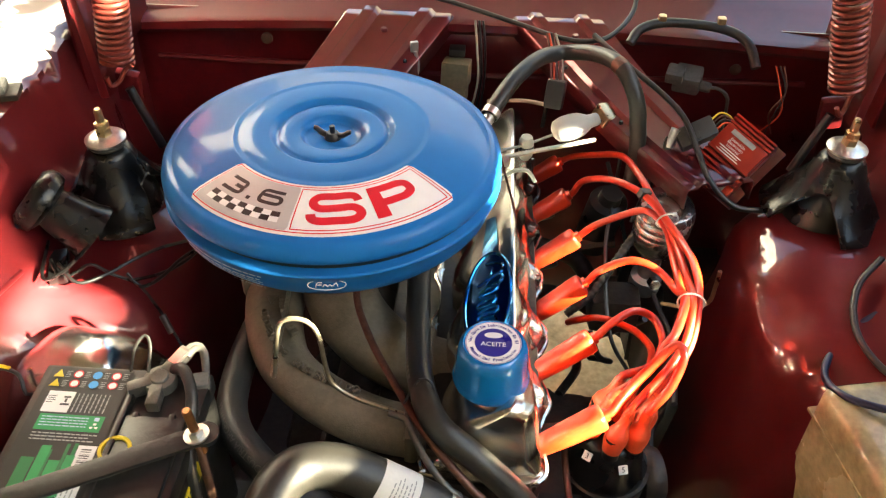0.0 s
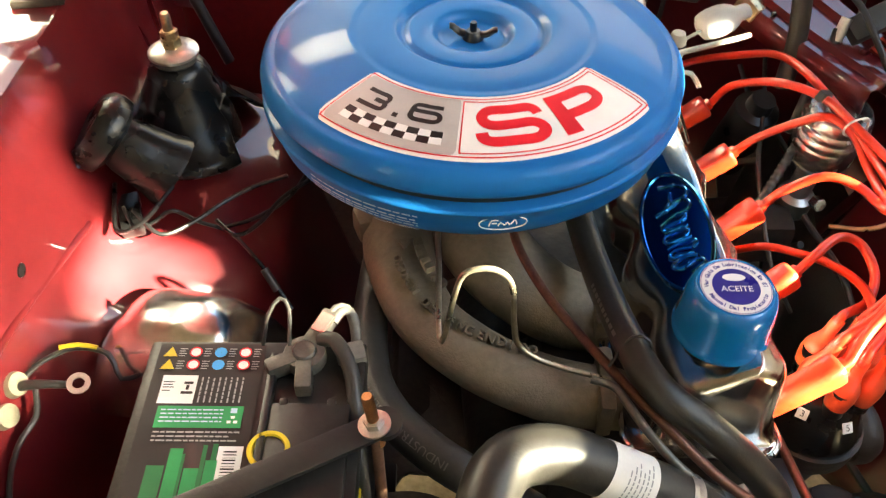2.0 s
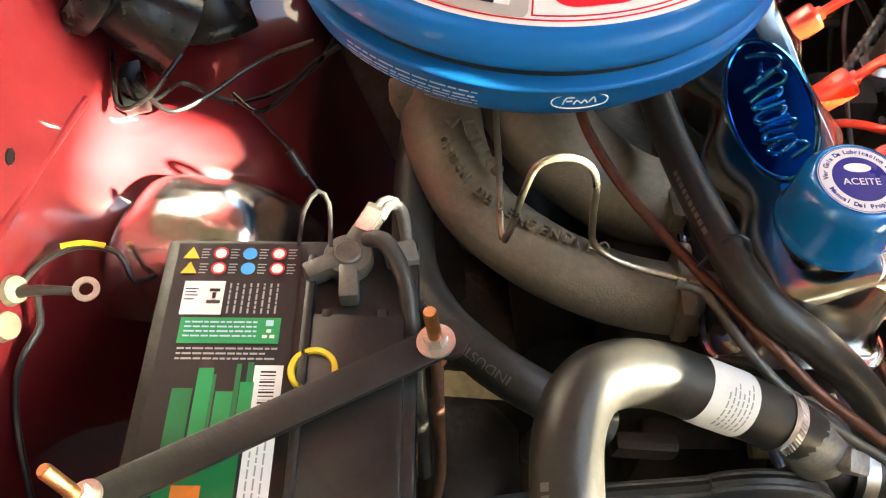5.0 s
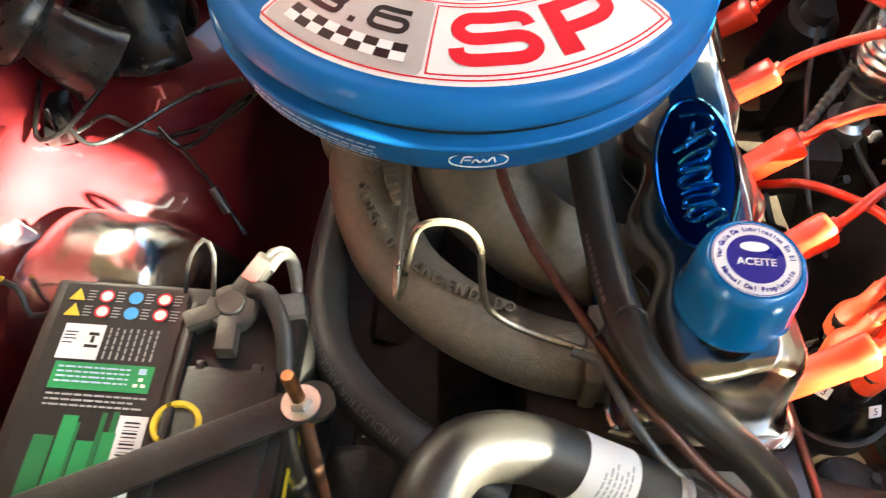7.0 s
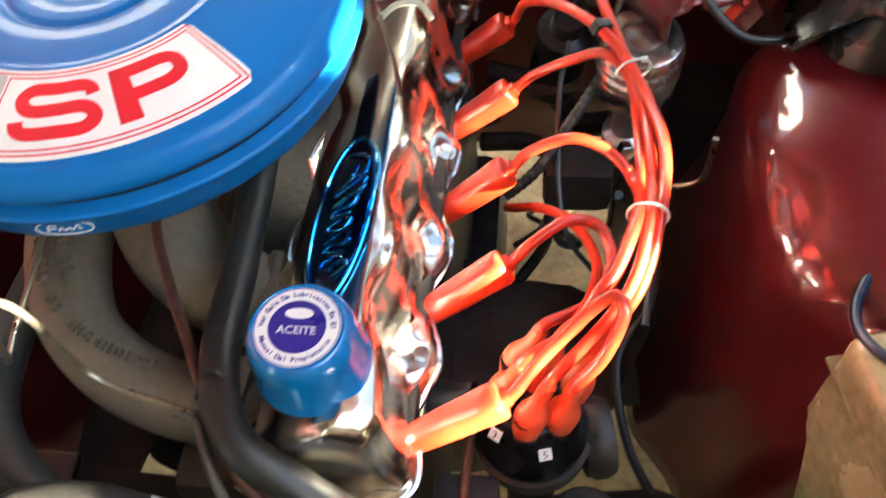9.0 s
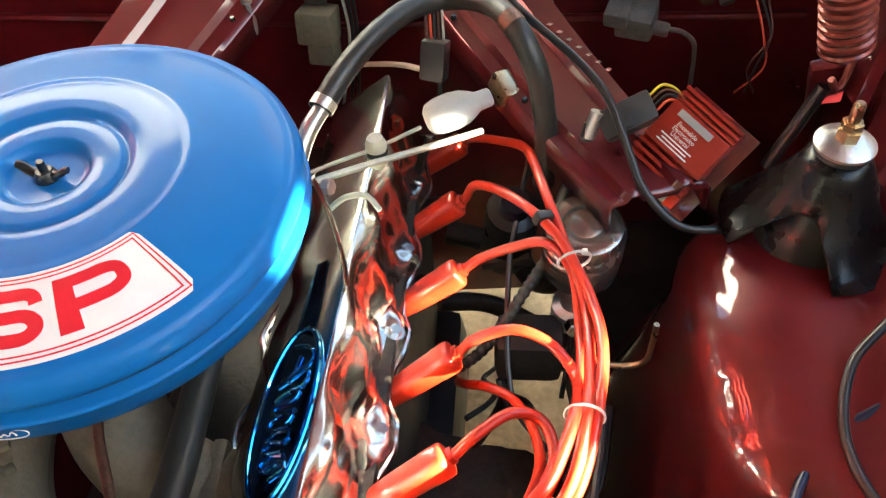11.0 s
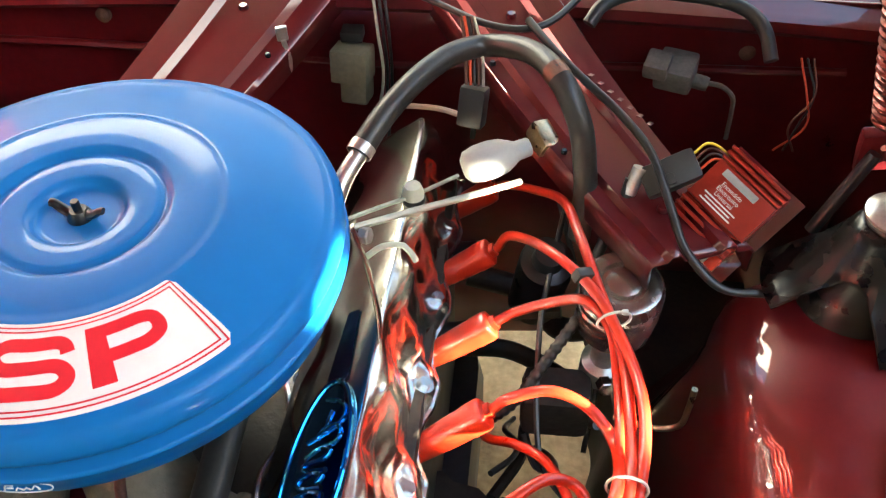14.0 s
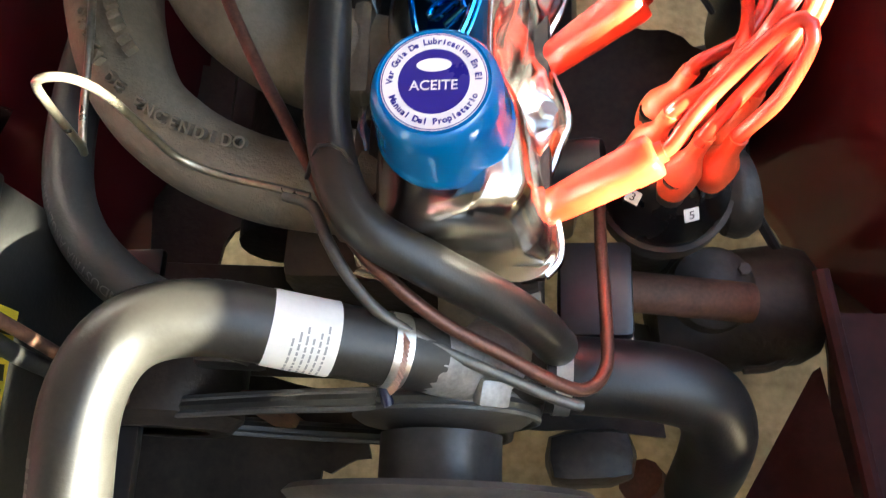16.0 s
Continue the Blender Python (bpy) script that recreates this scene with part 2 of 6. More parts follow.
def axes_at(at, z, x=(1, 0, 0)):
    """A pose at a place whose z looks along z and whose x lies near x."""
    z = Vector(z).normalized()
    x = (Vector(x) - Vector(x).dot(z) * z).normalized()
    y = z.cross(x)
    return Matrix.Translation(at) @ Matrix((x, y, z)).transposed().to_4x4()


def hexagon(r):
    return [(r * math.cos(math.pi * k / 3), r * math.sin(math.pi * k / 3)) for k in range(6)]


def lettering(text, size, place, raise_by=0.0006, bold=0.0, spread=1.0):
    """Words as a mesh, laid by place(u, v, h) -> point."""
    cu = bpy.data.curves.new("words", "FONT")
    cu.body, cu.size, cu.align_x, cu.align_y, cu.offset, cu.space_character = text, size, "CENTER", "CENTER", bold, spread
    cu.resolution_u = 4
    ob = bpy.data.objects.new("words", cu)
    scene.collection.objects.link(ob)
    bpy.context.view_layer.update()
    me = bpy.data.meshes.new_from_object(ob.evaluated_get(bpy.context.evaluated_depsgraph_get()))
    bpy.data.objects.remove(ob)
    bpy.data.curves.remove(cu)
    bm = bmesh.new()
    bm.from_mesh(me)
    bpy.data.meshes.remove(me)
    bmesh.ops.triangulate(bm, faces=bm.faces)
    bmesh.ops.subdivide_edges(bm, edges=[e for e in bm.edges if e.calc_length() > size * 0.25], cuts=2)
    for v in bm.verts:
        v.co = place(v.co.x, v.co.y, raise_by)
    return bm


def patch(u0, u1, v0, v1, place, nu=24, nv=4, h=0.0004, corner=0.0, bm=None):
    """A thin printed rectangle laid by place(u, v, h)."""
    bm = bm or bmesh.new()
    rows = []
    for i in range(nu + 1):
        u = u0 + (u1 - u0) * i / nu
        inset = 0.0
        edge = min(u - u0, u1 - u)
        if corner and edge < corner:
            inset = corner - math.sqrt(max(0, corner ** 2 - (corner - edge) ** 2))
        rows.append([place(u, v0 + inset + (v1 - v0 - 2 * inset) * k / nv, h) for k in range(nv + 1)])
    return loft(rows, bm)


def ragged(points, seed, amount=0.006, cuts=4):
    """An outline with uneven edges."""
    r = random.Random(seed)
    out = []
    for (x0, y0), (x1, y1) in zip(points, points[1:] + points[:1]):
        for k in range(cuts):
            t = k / cuts
            out.append((x0 + (x1 - x0) * t + r.uniform(-amount, amount), y0 + (y1 - y0) * t + r.uniform(-amount, amount)))
    return out


# ---- the setting ----
bm = bmesh.new()
loft([[(x, y, 0.006 * noise.noise(Vector((x * 3, y * 3, 0))) if abs(x) < 5 and abs(y) < 5 else 0) for y in ys] for xs, ys in [([-400, -60, -12, -5, *[i * 0.1 for i in range(-30, 31)], 5, 12, 60, 400], [-400, -60, -12, -5, *[i * 0.1 for i in range(-30, 31)], 5, 12, 60, 400])] for x in xs], bm)
solo("ground", bm, SAND, "sandy pale earth floor under the car", "ground", kind="structure")
# unseen slab and walls, added to hold back skylight and darken reflections
solo("ceiling", box((4.7, 5.9, 0.1), pose(-0.95, -0.35, 3.45), 0), DARK_BLOCK, "unseen dark roof slab added to hold back skylight", "ceiling", kind="structure")
solo("wall_south", box((6.9, 0.15, 3.15), pose(1.0, -3.2, 1.575), 0), SCREEN, "unseen plain wall added in front of the car against skylight", "wall", kind="structure")
solo("wall_north", box((1.4, 0.15, 2.0), pose(-0.5, 3.6, 1.0), 0), DARK_BLOCK, "unseen dark wall added behind the car against skylight", "wall", kind="structure")
solo("wall_north_low", box((3.2, 0.15, 2.9), pose(1.8, 3.6, 1.45), 0), DARK_BLOCK, "unseen dark wall added behind the car against skylight", "wall", kind="structure")

# unseen screen, added only to cut the sun into patches
east = thing("wall_sun_screen", (2.2, 0, 0.9), "unseen board screen added so its slits aim sun at single parts", "wall", kind="structure")
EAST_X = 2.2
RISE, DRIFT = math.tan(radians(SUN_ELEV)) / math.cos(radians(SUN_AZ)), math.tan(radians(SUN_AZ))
# slits aim the sun at single parts: height over the ground line at x = 0, and reach along y at the depth x
SUN_SLITS = [(.632, .668, -.292, -.243, .33), (.636, .668, -.160, -.122, .33), (.62, .65, -.060, -.025, .33), (.65, .664, -.048, -.005, .33), (.60, .622, .03, .052, .33), (.66, .68, -.24, -.2, .36), (.64, .655, -.225, -.195, .33), (.548, .557, -.03, .0, .33), (.598, .614, .26, .29, .3), (.614, .626, .055, .08, .3), (.668, .679, -.165, -.115, .37), (.885, .942, -.148, -.098, -.3), (.906, .942, -.19, -.148, -.3), (.942, .962, -.20, -.12, -.3), (.820, .833, -.56, -.30, 0.0), (.826, .841, -.05, .006, .19), (.695, .722, -.305, -.245, .23), (.71, .728, -.21, -.15, .23), (.70, .72, -.075, -.03, .23), (.722, .742, .04, .075, .23), (.71, .73, .13, .19, .23)]
# rows of thin slits that let weakened sun reach the left inner fender
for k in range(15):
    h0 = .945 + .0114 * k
    SUN_SLITS.append((h0, h0 + .0022, -.72, -.06 if h0 > 1.07 else -.10 if h0 > .965 else -.262, -.35))
holes = [(h0 + RISE * EAST_X, h1 + RISE * EAST_X, y0 + DRIFT * (EAST_X - x), y1 + DRIFT * (EAST_X - x)) for h0, h1, y0, y1, x in SUN_SLITS]
SCREEN_TOP = 1.15 + RISE * EAST_X
levels = sorted({0.25, SCREEN_TOP, *[h[0] for h in holes], *[h[1] for h in holes]})
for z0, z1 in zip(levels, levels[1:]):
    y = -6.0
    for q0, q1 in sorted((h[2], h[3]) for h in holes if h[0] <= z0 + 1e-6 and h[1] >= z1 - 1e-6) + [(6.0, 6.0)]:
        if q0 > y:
            part("board", box((0.02 if z1 - z0 > 0.012 else 0.003, q0 - y, z1 - z0), pose(EAST_X, (q0 + y) / 2, (z0 + z1) / 2), 0), SCREEN, east)
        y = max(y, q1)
# unseen wall, added to block the low north-west sky
solo("wall_sky_block", box((6.0, 0.15, 3.1), pose(-4.3, 4.4, 1.55), 0), SKY_SCREEN, "unseen near-black wall added to block low sky and bounce", "wall", kind="structure")
# unseen reflector, added to put a white sheen on the lid
solo("wall_bounce", box((5.4, 0.3, 8.2), pose(-5.1, 7.9, 4.1, 0, 0, 45), 0), BOUNCE, "unseen pale wall added as a reflector for the air cleaner lid", "wall", kind="structure")
radiator = thing("radiator", (.16, -.71, .3), "black painted radiator core in its frame", "radiator")
part("core", box((.52, .05, .44), pose(.16, -.715, .52), 0.006), BLACK_SATIN, radiator)
part("top_tank", box((.5, .06, .05), pose(.16, -.715, .765), 0.015), BLACK_SATIN, radiator)
solo("wall_front", box((1.1, .01, .62), pose(.16, -.78, .5), 0.002), RED_DULL, "plain dark red radiator support panel", "body panel", kind="structure")
# unseen wall, added to block western sky from chrome and right fender
solo("wall_west", box((0.2, 10.0, 3.35), pose(-3.2, -2.6, 1.675), 0), SKY_SCREEN, "unseen near-black wall added to block low sky and bounce", "wall", kind="structure")

STATIONS = {
    -0.62: [(-.58, .15), (-.56, .70), (-.51, .945), (-.49, .955), (-.40, .955), (-.385, .945), (-.38, .90), (-.375, .80), (-.37, .72), (-.365, .62), (-.36, .50), (-.36, .42), (-.36, .34)],
    -0.38: [(-.58, .15), (-.56, .70), (-.51, .945), (-.49, .955), (-.40, .955), (-.385, .945), (-.375, .89), (-.37, .80), (-.362, .72), (-.35, .62), (-.345, .52), (-.34, .42), (-.34, .34)],
    -0.27: [(-.58, .15), (-.56, .70), (-.51, .945), (-.49, .955), (-.39, .955), (-.378, .945), (-.365, .89), (-.35, .83), (-.335, .77), (-.315, .70), (-.285, .62), (-.24, .50), (-.2, .36)],
    -0.18: [(-.58, .15), (-.56, .70), (-.51, .945), (-.49, .955), (-.385, .955), (-.373, .945), (-.355, .88), (-.335, .825), (-.31, .79), (-.27, .775), (-.235, .73), (-.205, .62), (-.15, .42)],
    -0.09: [(-.58, .15), (-.56, .70), (-.51, .945), (-.49, .955), (-.382, .955), (-.37, .945), (-.352, .88), (-.332, .825), (-.30, .795), (-.235, .785), (-.19, .745), (-.17, .64), (-.105, .42)],
    0.00: [(-.58, .15), (-.56, .70), (-.51, .945), (-.49, .955), (-.38, .955), (-.368, .945), (-.352, .88), (-.34, .835), (-.31, .81), (-.22, .80), (-.18, .765), (-.165, .66), (-.10, .42)],
    0.10: [(-.58, .15), (-.56, .70), (-.51, .945), (-.49, .955), (-.38, .955), (-.368, .945), (-.355, .89), (-.345, .845), (-.32, .815), (-.22, .80), (-.18, .765), (-.165, .66), (-.10, .42)],
    0.20: [(-.58, .15), (-.56, .70), (-.51, .945), (-.49, .955), (-.385, .955), (-.375, .945), (-.37, .90), (-.365, .85), (-.355, .79), (-.32, .74), (-.28, .70), (-.23, .62), (-.13, .42)],
    0.30: [(-.58, .15), (-.56, .70), (-.51, .945), (-.49, .955), (-.40, .955), (-.39, .945), (-.388, .90), (-.386, .85), (-.384, .78), (-.38, .70), (-.375, .62), (-.37, .52), (-.36, .40)],
    0.46: [(-.58, .15), (-.56, .70), (-.51, .945), (-.49, .955), (-.42, .955), (-.40, .945), (-.395, .90), (-.395, .85), (-.395, .78), (-.395, .70), (-.395, .62), (-.395, .52), (-.395, .40)],
}


def inner_fender(mirror):
    """Fender top, inner panel and wheel housing in one pressed sheet."""
    keys = sorted(STATIONS)
    rows = []
    y = keys[0]
    while y <= keys[-1] + 1e-6:
        i = max(k for k in range(len(keys) - 1) if keys[k] <= y + 1e-9)
        t = (y - keys[i]) / (keys[i + 1] - keys[i])
        t = t * t * (3 - 2 * t)
        prof = [Vector((a[0] + (b[0] - a[0]) * t, y, a[1] + (b[1] - a[1]) * t)) for a, b in zip(STATIONS[keys[i]], STATIONS[keys[i + 1]])]
        prof = smooth_path(prof, 0.02)
        rows.append(prof)
        y += 0.015
    rows = [[r[int(round(k * (len(r) - 1) / 60))] for k in range(61)] for r in rows]
    out = []
    for r in rows:
        line = []
        for q in r:
            d = 0.0026 * noise.noise(q * 9) + 0.0006 * noise.noise(q * 26)
            q = q + Vector((d, 0, d))
            if mirror:
                q.x = 0.32 - q.x
                if q.z > 0.9:
                    q.z = 0.9 + 0.3 * (q.z - 0.9)
            line.append(q)
        out.append(line)
    return loft(out)


for side, mirror in (("left", False), ("right", True)):
    ob = solo("wall_" + side, inner_fender(mirror), RED_PAINT, "glossy dark red pressed steel inner fender and wheel housing", "inner fender", kind="structure")
    sol = ob.modifiers.new("thickness", "SOLIDIFY")
    sol.thickness, sol.offset = 0.003, -1 if mirror else 1

# firewall and cowl
bm = bmesh.new()
rows = []
for i in range(46):
    x = -0.40 + 1.12 * i / 45
    swell = 0.02 * math.exp(-((x - 0.14) / 0.17) ** 2)
    rows.append([(x, 0.43 - swell + 0.003 * noise.noise(Vector((x * 8, z * 8, 0))), z) for z in (0.3, 0.4, 0.5, 0.6, 0.68, 0.74, 0.8, 0.85, 0.885)])
loft(rows, bm)
ob = solo("wall_firewall", bm, RED_DULL, "dark red painted steel firewall with a central bulge", "firewall", kind="structure")
ob.modifiers.new("thickness", "SOLIDIFY").thickness = 0.004
bm = bmesh.new()
rows = []
for i in range(46):
    x = -0.40 + 1.12 * i / 45
    sag = -0.018 * ((x - 0.16) / 0.5) ** 2
    rows.append([(x, 0.425, 0.872 + sag), (x, 0.395, 0.874 + sag), (x, 0.388, 0.882 + sag), (x, 0.39, 0.893 + sag), (x, 0.40, 0.897 + sag), (x, 0.44, 0.90 + sag), (x, 0.47, 0.915 + sag), (x, 0.62, 0.95 + sag), (x, 0.9, 0.98 + sag)])
loft(rows, bm)
ob = solo("trim_cowl", bm, RED_PAINT, "red painted cowl lip with a rolled seam", "cowl", kind="structure")
ob.modifiers.new("thickness", "SOLIDIFY").thickness = 0.003
# the open hood over the bay
HOOD_FOOT, HOOD_LEAN, HOOD_LONG = Vector((.16, .44, 1.29)), radians(56), 1.2
rows = []
for i in range(33):
    t = i / 32
    row = []
    for k in range(25):
        u = -1 + k / 12
        dip = .035 * (1 - u * u) + .02 * math.exp(-((u * 3) ** 2)) * (1 - t)
        at = HOOD_FOOT + Vector((u * .68, -math.cos(HOOD_LEAN) * HOOD_LONG * t, math.sin(HOOD_LEAN) * HOOD_LONG * t)) + Vector((0, math.sin(HOOD_LEAN), math.cos(HOOD_LEAN))) * dip
        row.append(at)
    rows.append(row)
hood = solo("wall_hood", loft(rows), RED_PAINT, "open dark red steel hood above the engine bay", "hood", kind="structure")
hood.modifiers.new("thickness", "SOLIDIFY").thickness = 0.004


def on_hood(u, t, h):
    return HOOD_FOOT + Vector((u * .68, -math.cos(HOOD_LEAN) * HOOD_LONG * t, math.sin(HOOD_LEAN) * HOOD_LONG * t)) - Vector((0, math.sin(HOOD_LEAN), math.cos(HOOD_LEAN))) * h


for a, b in (((-.95, .05), (-.95, .97)), ((.95, .05), (.95, .97)), ((-.95, .97), (.95, .97)), ((-.95, .05), (.95, .05)), ((-.9, .1), (0, .9)), ((.9, .1), (0, .9))):
    part("rib", tube([on_hood(*a, 0), on_hood(*b, 0)], 0.022, 10, 0.2, 0.6), RED_PAINT, hood)
solo("wall_rear_close", box((1.3, 0.03, 0.6), pose(0.16, 0.92, 0.7), 0.002), RED_DULL, "plain red body panel behind the cowl", "body panel", kind="structure")


def brace(a0, a1, b0, b1, top, name_label):
    """A pressed channel between the two edges a and b, with two ribs."""
    bm = bmesh.new()
    prof = [(0, -.03), (0, -.004), (.03, .0), (.16, .0), (.2, .007), (.3, .007), (.34, 0), (.66, 0), (.7, .007), (.8, .007), (.84, 0), (.97, 0), (1, -.004), (1, -.03)]
    rows = []
    for i in range(31):
        t = i / 30
        a, b = Vector(a0).lerp(Vector(a1), t), Vector(b0).lerp(Vector(b1), t)
        z = top(t)
        rows.append([(*(a.lerp(b, s)), z + h) for s, h in prof])
    loft(rows, bm)
    ob = solo("shock_tower_brace", bm, RED_PAINT, name_label, "brace", "shock tower braces")
    ob.modifiers.new("thickness", "SOLIDIFY").thickness = 0.003
    return ob


brace_r = brace((.335, .40), (.515, .12), (.20, .40), (.425, .09), lambda t: 0.905 - 0.075 * t - 0.012 * math.sin(math.pi * t), "red painted steel brace with pressed ribs beside the ignition module")
brace_l = brace((-.05, .40), (-.185, .09), (.112, .40), (-.06, .10), lambda t: 0.905 - 0.085 * t - 0.012 * math.sin(math.pi * t), "red painted steel brace with bright ribs behind the air cleaner")
for br, (a0, a1, b0, b1), drop in ((brace_r, ((.335, .40), (.515, .12), (.20, .40), (.425, .09)), .075), (brace_l, ((-.05, .40), (-.185, .09), (.112, .40), (-.06, .10)), .085)):
    for t, f in ((.12, .5), (.5, .5), (.3, .92), (.62, .9), (.84, .5)):
        q = Vector((*a0, 0)).lerp(Vector((*a1, 0)), t).lerp(Vector((*b0, 0)).lerp(Vector((*b1, 0)), t), f)
        q.z = .905 - drop * t - .012 * math.sin(math.pi * t) + .0035
        part("bolt" if t in (.12, .84) else "hole_plug", lathe([(0, .0012), (.0022, .0012), (.003, 0), (.003, -.003), (0, -.003)] if t not in (.12, .84) else [(0, .002), (.004, .002), (.005, 0), (.005, -.003), (0, -.003)], Matrix.Translation(q), 14), RED_PAINT if t in (.12, .84) else HORN_BLACK, br)
# stamped figures on the brace: plain bars
STAMP0, STAMP1, STAMP_LIFT = (.365, .234), (.555, .055), .008
for k in range(7):
    t, f = STAMP0[0] + (STAMP1[0] - STAMP0[0]) * k / 6, STAMP0[1] + (STAMP1[1] - STAMP0[1]) * k / 6
    at = Vector((.335, .40, 0)).lerp(Vector((.515, .12, 0)), t).lerp(Vector((.20, .40, 0)).lerp(Vector((.425, .09, 0)), t), f)
    at.z = .905 - .075 * t - .012 * math.sin(math.pi * t) + STAMP_LIFT
    part("stamp_mark", box((0.0045, 0.0075, 0.0008), Matrix.Translation(at) @ pose(0, 0, 0, -14, 0, -32), 0.0003), RED_PAINT, brace_r)


# ---- engine ----
SLOPE = -0.075


def cover_z(y):
    return 0.757 + SLOPE * (y + 0.3)


engine = thing("engine_block", (0.17, 0, 0.4), "greasy dark iron six-cylinder engine block and head", "engine")
bm = box((0.17, 0.62, 0.33), pose(0.15, 0.0, 0.55, -4.3), 0.012)
part("block", bm, GREASE, engine)
bm = box((0.118, 0.585, 0.06), pose(0.183, 0.012, 0.715, -4.3), 0.008)
part("cylinder_head", bm, GREASE, engine)
bm = box((0.25, 0.42, 0.16), pose(0.15, 0.1, 0.32), 0.03)
part("oil_pan", bm, BLACK_SATIN, engine)
bm = box((0.15, 0.03, 0.2), pose(0.165, -0.315, 0.57), 0.008)
part("timing_cover", bm, GREASE, engine)
bm = lathe([(0, 0.02), (.032, .02), (.036, .012), (.036, -.02), (.03, -.03), (0, -.03)], axes_at((.27, .02, .62), (1, 0, 0)), 24)
part("core_plug", bm, GREASE, engine)
for y in (-0.2, 0.12, 0.24):
    part("head_boss", lathe([(0, .016), (.012, .016), (.014, .01), (.016, -.02), (0, -.02)], axes_at((.262, y, .685 - .07 * y), (1, 0, .3)), 16), BLACK_SATIN, engine)

# crossmembers and rails below
frame_thing = thing("subframe", (0.16, 0, 0.3), "dark grimy steel front subframe below the engine", "subframe")
part("front_crossmember", tube([(-.36, -.52, .42), (-.1, -.51, .40), (.16, -.50, .39), (.4, -.51, .40), (.68, -.52, .42)], 0.045, 12, 0.03, 0.8), GREASE, frame_thing)
part("rear_crossmember", tube([(-.25, .06, .36), (0, .05, .3), (.3, .05, .3), (.57, .06, .36)], 0.06, 12, 0.03, 0.7), GREASE, frame_thing)
part("left_rail", box((.07, 1.1, .12), pose(-.25, -.05, .38), 0.01), GREASE, frame_thing)
part("right_rail", box((.07, 1.1, .12), pose(.60, -.05, .38), 0.01), GREASE, frame_thing)
part("steering_link", tube([(-.2, -.24, .36), (.1, -.27, .34), (.52, -.24, .36)], 0.014, 10, 0.02), GREASE, frame_thing)

# valve cover
cover = thing("valve_cover", (0.185, 0, 0.74), "chrome-plated pressed valve cover with a blue oval emblem", "valve cover")
Y0, Y1 = -0.307, 0.318
prof = [(-.062, -.002), (-.062, .003), (-.05, .004), (-.046, .012), (-.0465, .035), (-.045, .046), (-.038, .0580), (-.022, .0688), (.004, .0870), (.019, .0975), (.023, .0988), (.030, .0950), (.0365, .0893), (.0398, .0815), (.0425, .060), (.0445, .035), (.0460, .0255), (.0492, .0165), (.0550, .0090), (.0595, .003), (.0600, -.003)]
CREST = 9
CORNER = 0.022
STEPS = [float(k) for k in range(CREST)] + [CREST + q / 4 for q in range(4 * (len(prof) - 1 - CREST) + 1)]


def across(kf):
    """The pressed outline at a fractional step."""
    k = min(int(kf), len(prof) - 2)
    f = kf - k
    return prof[k][0] + (prof[k + 1][0] - prof[k][0]) * f, prof[k][1] + (prof[k + 1][1] - prof[k][1]) * f


def cover_point(y, kf):
    x, z = across(kf)
    zb = cover_z(y)
    wave = 0.5 + 0.5 * math.cos(2 * math.pi * (y + 0.090) / 0.104)
    side = 1 if x > 0 else -1
    end = min(y - Y0, Y1 - y)
    calm = min(1, max(0, end - 0.02) / 0.05)
    q = Vector((x, y, z))
    lobe = side * (0.012 * wave - 0.006) * min(1, max(0, end - 0.012) / 0.05) + 0.0013 * noise.noise(Vector((side, y * 60, 1)))
    if side > 0:
        w = min(1, max(0, (x - 0.0462) / 0.009))
        w = w * w * (3 - 2 * w)
        tuck = 0.0115 * wave ** 1.3 * min(1, max(0, kf - CREST - 1.4) / 2) * min(1, max(0, end - 0.03) / 0.05)
        front = min(1, max(0, 1 - (y - Y0 - 0.03) / 0.06)) * min(1, max(0, kf - CREST - 1) / 2)
        x += w * lobe - (1 - w) * (tuck - 0.0065 * front)
    elif x < -0.047:
        x += lobe
    elif kf >= 3 and kf <= 6:
        x += 0.019 * (1 - (z / 0.066) ** 3) * wave ** 1.5 * calm
    if abs(across(kf)[0]) > 0.047:
        if end < 0.024:
            z = min(z, 0.004 + (z - 0.004) * max(0, (end - 0.010) / 0.014))
        if end < CORNER:
            x -= side * (CORNER - math.sqrt(max(0, CORNER ** 2 - (CORNER - end) ** 2)))
    else:
        e = end - 0.010
        if e < CORNER:
            x -= side * (CORNER - math.sqrt(max(0, CORNER ** 2 - (CORNER - max(e, 0)) ** 2))) * min(1, abs(x) / 0.04)
        if e <= 0:
            z = min(z, 0.004)
        elif e < 0.012:
            z = 0.004 + (z - 0.004) * (0.82 * min(1, e / 0.002) + 0.18 * math.sqrt(1 - (1 - e / 0.012) ** 2))
    if side > 0:
        # the dented side over the plugs
        dent = min(1, max(0.12, (kf - CREST - 2.2) / 1.2)) * min(1, max(0, kf - CREST)) * calm * (0.0052 * noise.noise(q * 27) + 0.0024 * noise.noise(q * 62 + Vector((5, 0, 0))) + 0.0005 * noise.noise(q * 150))
        x += 0.75 * dent
        z += 0.65 * dent if kf < len(prof) - 2 else 0.5 * dent
    return (0.185 + x, y, zb + z + 0.0006 * noise.noise(Vector((x * 30, y * 30, 3))))


NY = 230
tips = [0, .001, .0025, .005, .008, .0099, .0101, .0106, .0112, .012, .0125, .0135, .015, .017, .0195, .0225, .027]
ys = [Y0 + q for q in tips] + [Y0 + .03 + (Y1 - Y0 - .06) * i / NY for i in range(NY + 1)] + [Y1 - q for q in reversed(tips)]
shell = part("shell", loft([[cover_point(y, k) for k in STEPS] for y in ys]), CHROME, cover, sharp=60)
